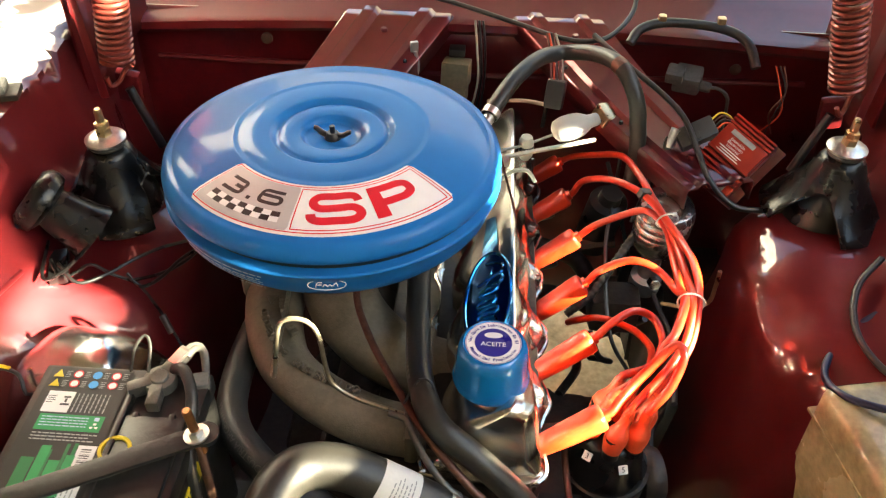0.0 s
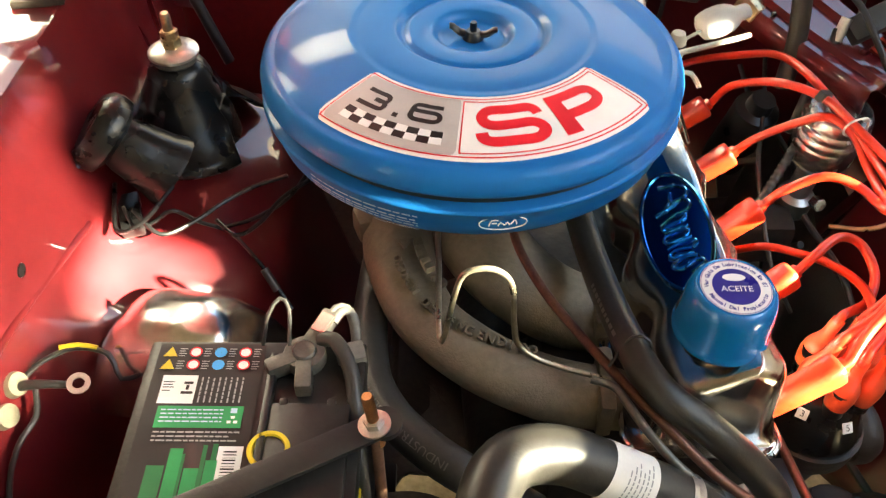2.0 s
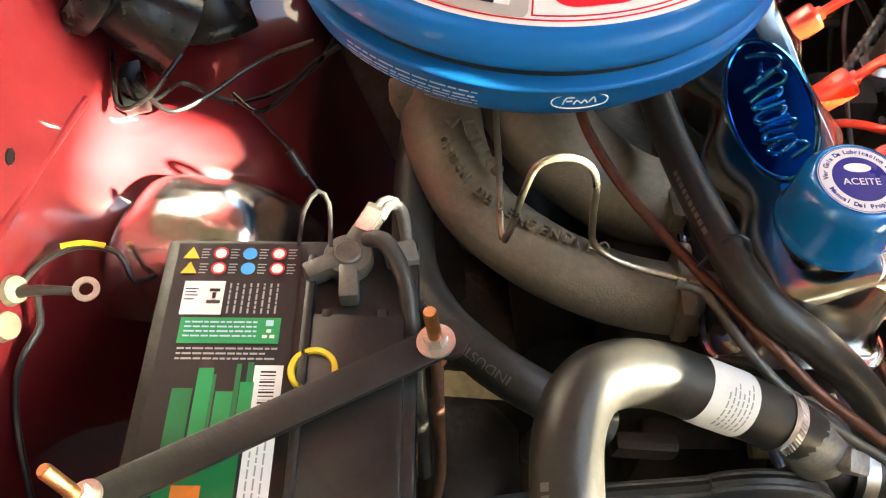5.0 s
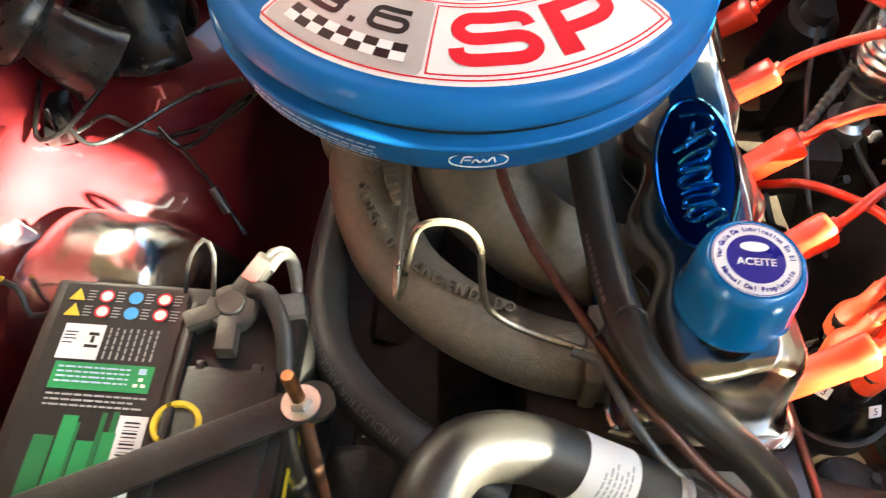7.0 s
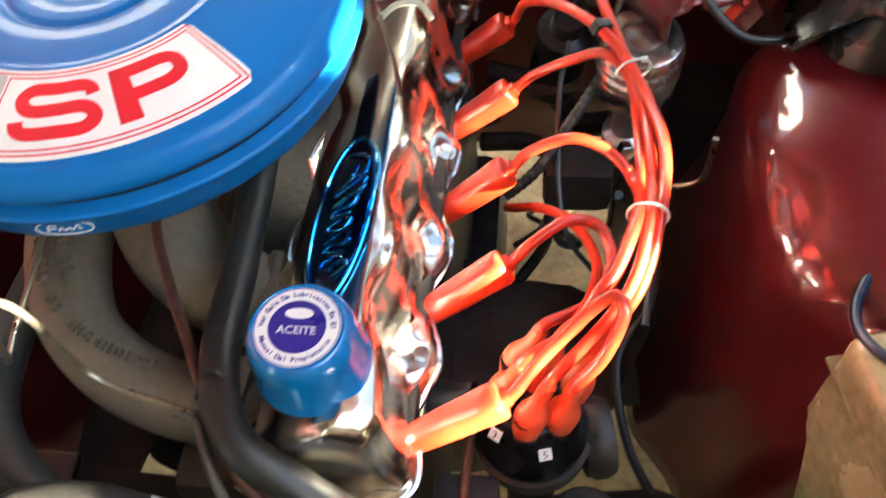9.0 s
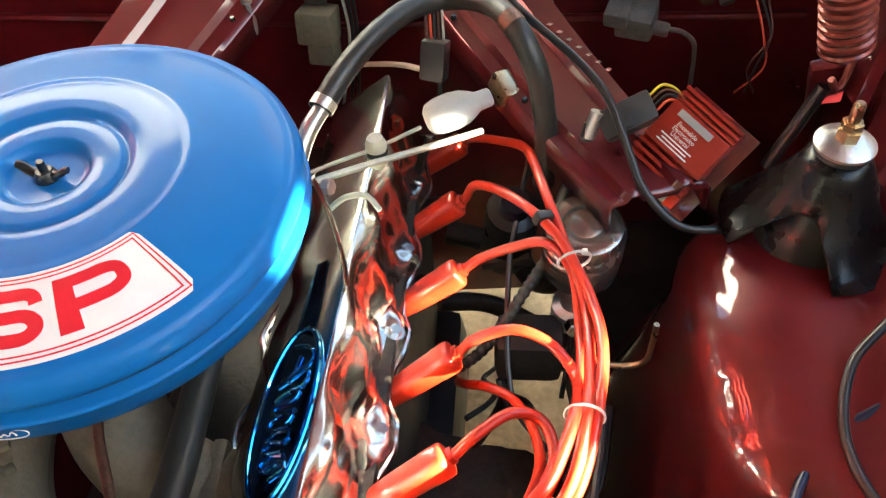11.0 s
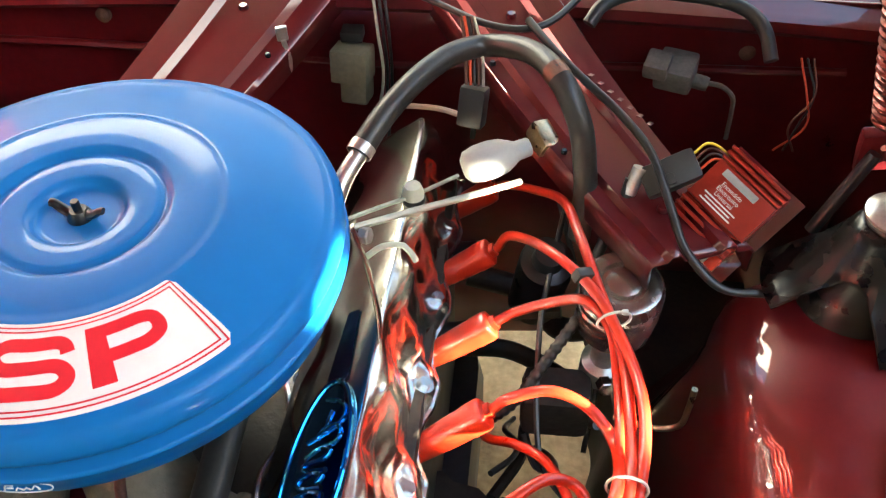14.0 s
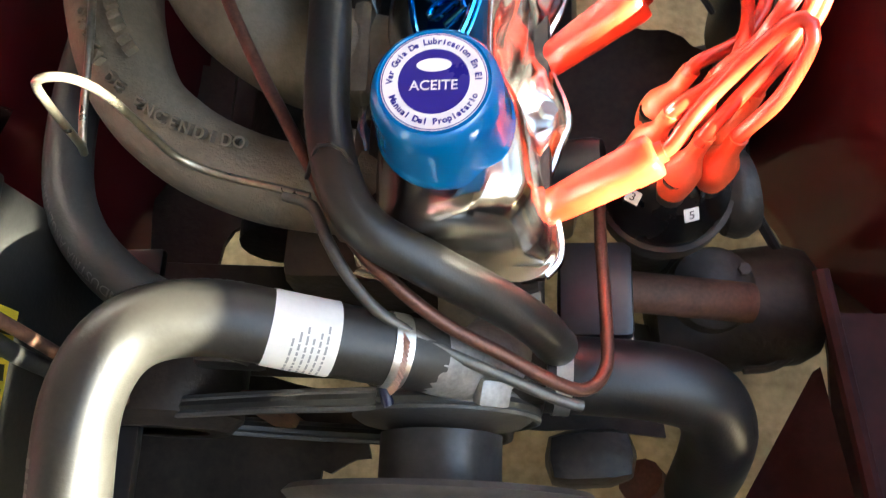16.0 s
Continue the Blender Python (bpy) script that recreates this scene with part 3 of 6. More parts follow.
def flange_at(y, side):
    q = Vector(cover_point(y, 0 if side < 0 else len(prof) - 1))
    q.z += 0.003
    return q


inner = [y for y in ys if Y0 + 0.003 < y < Y1 - 0.003][::3]
rim = [flange_at(y, 1) for y in inner] + [flange_at(y, -1) for y in reversed(inner)]
part("rim_bead", sweep(bmesh.new(), rim + [rim[0]], 0.0034, 8, 0.006, False), CHROME, cover, "rolled chrome edge")
for i, y in enumerate((-0.194, -0.09, 0.014, 0.118, 0.222)):
    for x in (0.2385, 0.131):
        m = axes_at((x, y, cover_z(y) + (0.009 if x > 0.2 else 0.004)), (0.35 if x > 0.2 else 0, SLOPE * -1, 1))
        part("bolt", prism(hexagon(0.0065), 0.006, m, 0.0008, lathe([(.0095, 0), (.0095, .0015), (0, .0015)], m, 16)), CHROME, cover)


def on_cover(u, v, h):
    """u along the cover, v across it."""
    y = -0.118 + u
    r = 0.80 * v - 0.003
    return Vector((0.185 + r - 0.57 * h, y, cover_z(y) + 0.0870 + 0.70 * (r - 0.004) + 0.82 * h))


def oval(a, b, place, h, n=56, ring=None, bm=None):
    bm = bm or bmesh.new()
    if ring is None:
        rows = [[place(a * s * math.cos(2 * math.pi * k / n), b * s * math.sin(2 * math.pi * k / n), h) for k in range(n + 1)] for s in (0.02, 0.3, 0.6, 0.85, 1)]
        return loft(rows, bm)
    pts = [place(a * math.cos(2 * math.pi * k / n), b * math.sin(2 * math.pi * k / n), h) for k in range(n + 1)]
    return sweep(bm, pts, ring, 8, 0.02)


emblem = part("emblem", oval(0.075, 0.029, on_cover, 0.0022), LACQUER_DIMMED, cover, "translucent blue lacquered oval plate")
part("border", oval(0.0765, 0.0305, on_cover, 0.0024, ring=0.0021), BLUE_LACQUER, emblem, "raised bright blue rim")
for sgn in (-1, 1):
    part("stripe", loft([[on_cover(sgn * (0.0765 + 0.075 * t), v * (0.0115 - 0.005 * t), 0.0014) for v in (-1, -.5, 0, .5, 1)] for t in [i / 10 for i in range(11)]]), BLUE_LACQUER, cover, "blue lacquered stripe")
squiggles = [
    [(-.058, .002), (-.052, .016), (-.046, .010), (-.050, -.004), (-.044, -.012), (-.039, -.002), (-.042, .012)],
    [(-.038, .010), (-.034, -.012), (-.027, -.006), (-.030, .010), (-.024, .014), (-.020, .0), (-.023, -.012)],
    [(-.018, .012), (-.015, -.010), (-.008, -.012), (-.005, .0), (-.009, .011), (-.014, .006)],
    [(-.004, .012), (.0, -.010), (.005, -.008), (.006, .008), (.011, .013), (.014, .004)],
    [(.010, -.012), (.016, .0), (.018, .016), (.026, .019), (.034, .012), (.032, .0), (.025, -.004)],
    [(.024, -.014), (.029, .002), (.036, .018), (.046, .019), (.055, .010), (.060, -.004)],
    [(.028, .004), (.038, .003), (.047, .005)],
]
for s in squiggles:
    part("ridge", tube([on_cover(u, v, 0.0026) for u, v in s], 0.0019, 8, 0.003), BLUE_LACQUER, emblem)

# oil filler cap
cap_m = axes_at((0.186, -0.2465, 0.8435), (0, -0.02, 1))
cap = thing("oil_filler_cap", (0.186, -0.2465, 0.8435), "blue painted oil filler cap with a round white and navy label", "oil cap")
part("neck", lathe([(.027, -.012), (.027, .004), (.031, .006), (.031, .02), (0, .02)], cap_m, 40), CHROME, cap)
part("shell", lathe([(.033, .0032), (.0364, .0034), (.0371, .0052), (.0369, .0078), (.0359, .0098), (.0352, .0115), (.0337, .038), (.032, .046), (.029, .0505), (.0275, .0515), (.027, .051), (0, .051)], cap_m, 64), BLUE_CAP, cap)


def on_cap(u, v, h):
    return cap_m @ Vector((u, v, 0.0513 + h))


def disc(r0, r1, place, h, n=48):
    return loft([[place(r * math.cos(2 * math.pi * k / n), r * math.sin(2 * math.pi * k / n), h) for k in range(n + 1)] for r in (r0, (r0 + r1) / 2, r1)])


label = part("label", disc(0.0001, 0.0258, on_cap, 0.0003), WHITE_INK, cap, "round white paper label")
part("label_centre", disc(0.0001, 0.0172, on_cap, 0.0006), NAVY_INK, label, "navy blue disc")
part("rim_line", disc(0.0249, 0.0254, on_cap, 0.0005), NAVY_INK, label)
part("lettering", lettering("ACEITE", 0.0072, lambda u, v, h: on_cap(u, v - 0.0025, h), 0.0009, 0.0001), WHITE_INK, label)
part("badge", oval(0.0085, 0.0036, lambda u, v, h: on_cap(u, v + 0.0085, h), 0.0009), WHITE_INK, label, "plain white oval mark")


def arc_words(text, size, r, centre, flip, mat, parent, place, h):
    """Words along a circle; flip: read from outside below."""
    step = size * 0.545
    for k, ch in enumerate(text):
        if ch == " ":
            continue
        a = (k - (len(text) - 1) / 2) * step / r
        ang = centre + (a if flip else -a)
        turn = ang + (math.pi / 2 if flip else -math.pi / 2)
        c, s = math.cos(turn), math.sin(turn)
        part("letter", lettering(ch, size, lambda u, v, hh: place(r * math.cos(ang) + c * u - s * v, r * math.sin(ang) + s * u + c * v, hh), h, 0.00018), mat, parent)


arc_words("Ver Guia De Lubricacion En El", 0.0043, 0.0212, math.pi / 2, False, NAVY_INK, label, on_cap, 0.0007)
arc_words("Manual Del Propietario", 0.0043, 0.0212, -math.pi / 2, True, NAVY_INK, label, on_cap, 0.0007)

# ---- air cleaner ----
cleaner = thing("air_cleaner", (0, 0, 0.86), "round blue painted steel air cleaner with a racing style sticker", "air cleaner")
LID = [(0, .945), (.026, .945), (.030, .9455), (.0325, .948), (.035, .9525), (.038, .9535), (.055, .954), (.058, .9535), (.061, .951), (.064, .9525), (.067, .9565), (.07, .9573), (.100, .957), (.103, .9565), (.106, .9575), (.109, .9572), (.112, .9566), (.14, .952), (.16, .9475), (.170, .9435), (.1735, .9415), (.1755, .9405), (.178, .9405), (.182, .9385), (.186, .933), (.1882, .926), (.1882, .922), (.187, .9195), (.183, .919)]


def lid_z(r):
    for (r0, z0), (r1, z1) in zip(LID, LID[1:]):
        if r0 <= r <= r1:
            return z0 + (z1 - z0) * (r - r0) / max(r1 - r0, 1e-9)
    return 0.95


cleaner.location.z -= 0.003
cleaner.rotation_euler.x = radians(-1.5)
lid = part("lid", lathe(LID, Matrix(), 128), BLUE_PAINT, cleaner, sharp=80)
pan = part("pan", lathe([(.174, .912), (.175, .9075), (.187, .907), (.1892, .9055), (.1892, .903), (.1865, .9005), (.184, .89), (.180, .878), (.172, .869), (.16, .864), (.1, .861), (.06, .86), (.055, .845), (0, .845)], Matrix(), 128), BLUE_PAINT, cleaner, sharp=80)
part("gasket", lathe([(.17, .9065), (.1775, .9065), (.1775, .921), (.17, .921)], Matrix(), 96), BLACK_PLASTIC, cleaner)
nut = part("wing_nut", lathe([(0, .953), (.006, .953), (.008, .950), (.0095, .9455), (0, .9455)], Matrix(), 20), BLACK_PAINT, cleaner, "black painted wing nut")
for s in (-1, 1):
    part("wing", tube([(s * .005, 0, .949), (s * .012, s * -.002, .9505), (s * .018, s * -.003, .955), (s * .021, s * -.003, .9555)], lambda t: 0.0045 * (1 - 0.25 * t), 10, 0.003, 0.7), BLACK_PAINT, nut)
part("stud", lathe([(0, .961), (.0028, .961), (.0032, .960), (.0032, .95), (0, .95)], Matrix(), 12), BLACK_PAINT, nut)

DEC_A0, DEC_A1, DEC_MID = radians(-138), radians(-34.3), radians(-95.2)


def on_lid(r_base, centre):
    """Print whose foot points to the rim: u along the arc, v towards the middle."""
    def place(u, v, h):
        r, a = r_base - v, centre + u / r_base
        return Vector((r * math.cos(a), r * math.sin(a), lid_z(r) + h))
    return place


def polar(a0, a1, r0, r1, h, corner=0.0, nu=60, nv=8):
    mid = (a0 + a1) / 2
    return patch((a0 - mid) * 0.14, (a1 - mid) * 0.14, 0.14 - r1, 0.14 - r0, on_lid(0.14, mid), nu, nv, h, corner)


sticker = part("sticker", polar(DEC_A0, DEC_A1, 0.1095, 0.1725, 0.0004, 0.006), WHITE_INK, lid, "silver and white arc sticker with red border")


def outline(a0, a1, r0, r1, w, h, mat):
    ca = w / 0.14
    for q in ((a0, a1, r1 - w, r1), (a0, a1, r0, r0 + w), (a0, a0 + ca, r0, r1), (a1 - ca, a1, r0, r1)):
        part("border_line", polar(*q, h, 0, 48 if q[1] - q[0] > 0.1 else 2, 6 if q[3] - q[2] > 0.01 else 1), mat, sticker)


outline(DEC_A0 + 0.018, DEC_A1 - 0.018, 0.112, 0.170, 0.0011, 0.0008, RED_INK)
part("silver_field", polar(DEC_A0 + 0.03, DEC_MID - 0.012, 0.1135, 0.1685, 0.0007, 0.004), SILVER_INK, sticker)
outline(DEC_MID, DEC_A1 - 0.042, 0.1150, 0.1670, 0.0011, 0.0008, RED_INK)
# letter S and P drawn as heavy slab strokes


def stroke(points, width, place, h, mat, parent, name):
    """A flat band along a smooth line."""
    line = smooth_path([(x, y, 0) for x, y in points], 0.0015)
    rows = []
    for i, q in enumerate(line):
        t = (line[min(i + 1, len(line) - 1)] - line[max(i - 1, 0)]).normalized()
        n = Vector((-t.y, t.x, 0))
        rows.append([place((q + n * width * s).x, (q + n * width * s).y, h) for s in (-.5, -.17, .17, .5)])
    return part(name, loft(rows), mat, parent)


def slab_s(place, w, hgt, sw):
    x, y = w / 2 - sw / 2, hgt / 2 - sw / 2
    c = sw * 0.55
    pts = [(x + sw * .1, y - sw * .9), (x - sw * .05, y - sw * .35), (x - sw * .7, y), (0, y), (-x + sw * .8, y), (-x + sw * .05, y - sw * .5), (-x + sw * .05, sw * .55), (-x + sw * .8, 0), (0, 0), (x - sw * .8, 0), (x - sw * .05, -sw * .55), (x - sw * .05, -y + sw * .5), (x - sw * .8, -y), (0, -y), (-x + sw * .7, -y), (-x + sw * .05, -y + sw * .35), (-x - sw * .1, -y + sw * .9)]
    return stroke(pts, sw, place, 0.0010, RED_INK, sticker, "letter")


slab_s(on_lid(0.1405, radians(-79.2)), 0.055, 0.0405, 0.0092)
figure = [(-.0115, .0078), (0, .0078), (.0085, .0076), (.0108, .005), (.0106, .002), (.0085, 0), (0, 0)]
p3, p6 = on_lid(0.1345, radians(-126.3)), on_lid(0.1335, radians(-107.2))
stroke(figure, 0.0042, p3, 0.0010, BLACK_INK, sticker, "figure")
stroke([(x, -y) for x, y in figure], 0.0042, p3, 0.0011, BLACK_INK, sticker, "figure")
stroke([(.0125, .0078), (.002, .0078), (-.008, .0076), (-.0112, .005), (-.0114, 0), (-.0112, -.005), (-.008, -.0076), (0, -.0078), (.008, -.0076), (.0112, -.005), (.0112, -.001), (.008, .0012), (0, .0014), (-.0105, .0014)], 0.0042, p6, 0.0010, BLACK_INK, sticker, "figure")
part("figure", patch(-.0022, .0022, -.0022, .0022, on_lid(0.1422, radians(-116.7)), 2, 2, 0.001), BLACK_INK, sticker)
pq = on_lid(0.1405, radians(-54.0))


def pp(u, v, h):
    return pq(u * 1.13, v * 1.09, h)


part("letter", patch(-0.023, -0.0115, -0.0188, 0.0188, pp, 6, 6, 0.0010), RED_INK, sticker)
stroke([(-.013, .0147), (0, .0147), (.010, .0143), (.0172, .0108), (.0172, .0022), (.010, -.0018), (0, -.0022), (-.013, -.0022)], 0.0082, pp, 0.0011, RED_INK, sticker, "letter")
# chequered flag band
flag_c, fw = radians(-116.0), 0.0096
for i in range(9):
    for j in range(2):
        pl = on_lid(0.1555, flag_c)
        u = (i - 4.5) * fw
        part("flag_square", patch(u, u + fw, 0.0062 * (j - 1), 0.0062 * j, pl, 2, 1, 0.0010 if (i + j) % 2 else 0.0011), BLACK_INK if (i + j) % 2 else WHITE_INK, sticker)


def on_pan(centre):
    def place(u, v, h):
        z = 0.892 + v
        r = 0.1847 + h if z > 0.889 else 0.1847 + h - 0.0045 * ((0.889 - z) / 0.012)
        a = centre + u / 0.1825
        return Vector((r * math.cos(a), r * math.sin(a), z))
    return place


badge_place = on_pan(radians(-83.5))
badge = part("badge", oval(0.0185, 0.0075, badge_place, 0.0004), BLUE_PAINT, pan, "oval maker's badge")
part("badge_rim", oval(0.0185, 0.0075, badge_place, 0.0006, ring=0.0005), WHITE_INK, badge)
for s in ([(-.011, -.002), (-.009, .0035), (-.004, .0035)], [(-.009, .0005), (-.005, .0005)], [(-.004, -.002), (-.002, .0012), (.001, -.0015), (.003, .001), (.005, -.0015)], [(.006, -.001), (.009, .003), (.0105, -.0015)]):
    part("mark", tube([badge_place(u, v, 0.0006) for u, v in s], 0.0006, 6, 0.002), WHITE_INK, badge)
text_place = on_pan(radians(-119))
rng = random.Random(4)
part("lettering", lettering("EN BAÑO DE ACEITE", 0.0048, lambda u, v, h: text_place(u - 0.012, v + 0.0085, h), 0.0005), PALE_INK, pan)
for k in range(5):
    u = -0.055
    while u < 0.045:
        w = rng.uniform(0.004, 0.013)
        part("print_bar", patch(u, min(u + w, 0.047), 0.0048 - 0.004 * k, 0.0062 - 0.004 * k, text_place, 3, 1, 0.0004), PALE_INK, pan)
        u += w + 0.0016
part("lettering", lettering("INDUSTRIA ARGENTINA", 0.0036, lambda u, v, h: text_place(u + 0.028, v - 0.0158, h), 0.0005), PALE_INK, pan)

# carburettor under it
carb = thing("carburettor", (0.0, 0.0, 0.8), "dull cast carburettor under the air cleaner", "carburettor")
part("body", lathe([(0, .85), (.05, .85), (.052, .84), (.045, .825), (.045, .80), (.055, .79), (.055, .775), (0, .775)], pose(0.0, 0.0, 0), 32), CAST, carb)
part("float_bowl", box((.06, .07, .045), pose(0.05, 0.0, .815), 0.008), CAST, carb)

# ---- intake manifold ----
manifold = thing("intake_manifold", (-0.0, -0.15, 0.72), "dull grey cast aluminium intake manifold with raised lettering", "manifold")
LIMB = [(-.058, .05, .766), (-.066, -.03, .766), (-.064, -.10, .765), (-.040, -.168, .764), (.0, -.209, .762), (.045, -.232, .757), (.09, -.240, .748), (.15, -.240, .737)]
bm = tube(LIMB, lambda t: 0.042 - 0.013 * min(1, t / 0.55) - 0.001 * t, 24, 0.006, 0.92)
part("runner", bm, CAST, manifold)
bm = tube([(-.01, .03, .778), (.0, -.04, .775), (.02, -.09, .768), (.05, -.122, .758), (.09, -.142, .746), (.15, -.15, .735)], lambda t: 0.048 - 0.012 * t, 20, 0.008, 0.8)
part("runner", bm, CAST, manifold)
bm = box((.13, .12, .07), pose(-.02, 0, .762), 0.025)
part("plenum", bm, CAST, manifold)
part("flange", box((.014, .066, .066), pose(.112, -.240, .742, 0, 0, -4), 0.006), CAST, manifold)
part("web", loft([[Vector((-.045 + .14 * t, -.07 - .125 * t, .772 - .02 * t)) + Vector((.055, .035, .004)) * (u * (1 - .45 * t)) + Vector((0, 0, -.012 * math.sin(math.pi * u))) for u in (0, .25, .5, .75, 1)] for t in [i / 12 for i in range(8)]]), CAST, manifold)
part("underside", tube([(q[0] + .003, q[1] + .006, q[2] - .022) for q in LIMB[1:]], 0.022, 16, 0.01), CAST, manifold)
for q in ((-.105, -.03, .785), (-.098, -.01, .79)):
    part("nut", prism(hexagon(.008), .012, axes_at(q, (-.2, -.3, .9)), .001), BRASS, manifold, "plated nut")
part("flange", box((.014, .07, .07), pose(.118, -.147, .737), 0.006), CAST, manifold)
part("lug", box((.03, .03, .03), pose(-.095, -.06, .775, 0, 0, 20), 0.008), CAST, manifold)


WORDS = smooth_path([(-.072, -.10, .797), (-.062, -.14, .797), (-.040, -.178, .795), (-.006, -.205, .793), (.03, -.220, .790), (.06, -.226, .787)], 0.002)


def cast_words(text, size, start, shift, thick):
    """Raised letters, each laid flat along the limb."""
    for k, ch in enumerate(text):
        if ch == " ":
            continue
        i = min(int((start + k * size * 0.86) / 0.002), len(WORDS) - 2)
        t = (WORDS[i + 1] - WORDS[i]).normalized()
        side = Vector((-t.y, t.x, 0)).normalized()
        at = WORDS[i] + side * shift
        lean = axes_at(at, Vector((0, 0, 1)) - side * (0.35 - shift * 14), t)
        letter = prism_text(ch, size, lean, thick)
        part("letter", letter, CAST, manifold, "raised cast letter")


def prism_text(ch, size, m, thick):
    bm = lettering(ch, size, lambda u, v, h: m @ Vector((u, v, h)), thick, 0.0002)
    made = bmesh.ops.extrude_face_region(bm, geom=list(bm.faces))
    down = (m.to_3x3() @ Vector((0, 0, 1))).normalized() * -(thick + 0.004)
    for v in made["geom"]:
        if isinstance(v, bmesh.types.BMVert):
            v.co += down
    return bm


cast_words("ORDEN DE ENCENDIDO", 0.0105, 0.030, 0.0, 0.0016)
for k, (a, w) in enumerate(((.016, .007), (.026, .005), (.034, .008), (.046, .006), (.055, .007), (.068, .004), (.078, .006))):
    i = int(a / 0.002)
    t = (WORDS[i + 1] - WORDS[i]).normalized()
    side = Vector((-t.y, t.x, 0)).normalized()
    m = axes_at(WORDS[i] + side * 0.022 + Vector((0, 0, .004)), (0, 0, 1), t)
    part("cast_mark", box((w, .009, .006), m, 0.0012), CAST, manifold, "worn raised cast mark")
m = axes_at(WORDS[14] + Vector((.0085, .016, .002)), (0, 0, 1), (0.5, -0.8, 0))
part("arrow_mark", prism([(-.006, -.006), (.006, -.006), (0, .007)], .004, m, 0.0008), CAST, manifold, "raised cast triangle")

# dipstick-like bent rod
solo("bent_rod", tube([(-.029, -.125, .86), (-.029, -.15, .845), (-.028, -.19, .838), (-.028, -.225, .833), (-.027, -.246, .829), (-.0235, -.2475, .835), (-.017, -.246, .88), (-.011, -.246, .903), (0.002, -.247, .911), (.016, -.249, .909), (.0245, -.251, .895), (.028, -.252, .86), (.032, -.254, .836), (.045, -.258, .824), (.065, -.262, .817), (.085, -.266, .814), (.105, -.271, .812)], 0.0024, 10, 0.003), ROD, "bright bent steel rod in front of the manifold", "rod")

# pipes along the heater hose
solo("fuel_pipe", tube([(.035, -.09, .83), (.04, -.13, .82), (.06, -.175, .81), (.085, -.22, .808), (.105, -.255, .810), (.120, -.282, .812), (.146, -.313, .806), (.179, -.337, .785), (.212, -.351, .765), (.240, -.363, .747), (.260, -.366, .734), (.273, -.352, .723), (.275, -.322, .715), (.274, -.26, .70), (.275, -.2, .68)], 0.0042, 12), COPPER_PIPE, "brown painted steel fuel pipe", "pipe", "pipes")
solo("vacuum_pipe", tube([(.09, -.27, .812), (.107, -.277, .812), (.116, -.295, .812), (.130, -.318, .807), (.150, -.338, .797), (.183, -.353, .776), (.216, -.364, .757), (.243, -.373, .742), (.258, -.376, .735)], 0.0035, 10), LEAD, "dull grey steel vacuum pipe", "pipe", "pipes")
solo("cable_tie", tube([(.104, -.262, .818), (.118, -.256, .8465), (.131, -.258, .845), (.136, -.266, .83)], 0.0014, 6), BLACK_PLASTIC, "black cable tie round the hose", "cable tie")
heater = thing("heater_hose", (.12, -.2, .82), "thick black rubber heater hose beside the valve cover", "hose", "hoses")
HEAT = [(.085, .25, .76), (.088, .1, .795), (.1, -.05, .803), (.108, -.15, .812), (.118, -.24, .829), (.137, -.29, .826), (.173, -.31, .807), (.208, -.322, .778), (.232, -.331, .75), (.242, -.335, .72), (.245, -.33, .69)]
part("rubber", tube(HEAT, 0.0132, 20), RUBBER_GREY, heater)
sideh = thing("side_hose", (-.08, -.15, .74), "long black rubber hose beside the battery with faint print", "hose", "hoses")
SIDE = [(-.075, .12, .72), (-.085, -.05, .735), (-.09, -.15, .745), (-.085, -.22, .75), (-.067, -.265, .756), (-.035, -.30, .757), (.0, -.32, .748), (.05, -.335, .72)]
part("rubber", tube(SIDE, 0.0165, 20), RUBBER, sideh)

# ---- radiator hose ----
rad = thing("radiator_hose", (.05, -.36, .8), "thick black moulded radiator hose with a white paper label", "hose", "hoses")
ELB = [(.172, -.353, .762), (.153, -.352, .775), (.105, -.348, .802), (.058, -.345, .826), (.022, -.356, .836), (.004, -.388, .838), (0, -.44, .83), (-.002, -.53, .81), (-.002, -.66, .79)]
part("rubber", tube(ELB, 0.0208, 28), RUBBER_GREY, rad)


def on_hose(path, r):
    line = smooth_path(path, 0.002)
    total = [0.0]
    for a, b in zip(line, line[1:]):
        total.append(total[-1] + (b - a).length)

    def place(u, ang, h):
        i = min(max(int(np.searchsorted(total, u)) - 1, 0), len(line) - 2)
        f = (u - total[i]) / max(1e-9, total[i + 1] - total[i])
        q = line[i].lerp(line[i + 1], f)
        t = (line[min(i + 1, len(line) - 1)] - line[max(i - 1, 0)]).normalized()
        up = (Vector((0, 0, 1)) - t.z * t).normalized()
        side = t.cross(up)
        return q + (r + h) * (math.cos(ang) * up + math.sin(ang) * side)
    return place


sp, tp = on_hose(SIDE, 0.0165), on_hose(HEAT, 0.0132)
rngh = random.Random(11)
for place, u, end, par, ang in ((tp, .44, .50, heater, .9), (on_hose(ELB, .0208), .115, .17, rad, 1.1), (on_hose(ELB, .0208), .24, .33, rad, .6)):
    while u < end:
        w = rngh.uniform(.0025, .006)
        part("print_mark", patch(u, u + w, ang, ang + .26, place, 2, 2, .0003), FAINT_INK, par, "faint grey print")
        u += w + .002
part("lettering", lettering("INDUSTRIA ARGENTINA", 0.0095, lambda u, v, h: sp(.408 - u, .62 + v / .0165, h), 0.0004), FAINT_INK, sideh, "faint grey print")
hp = on_hose(ELB, 0.0208)
hl = part("label", patch(0.062, 0.099, -2.2, 1.75, hp, 10, 24, 0.0006), PAPER, rad, "wrapped white paper label")
rngl = random.Random(2)
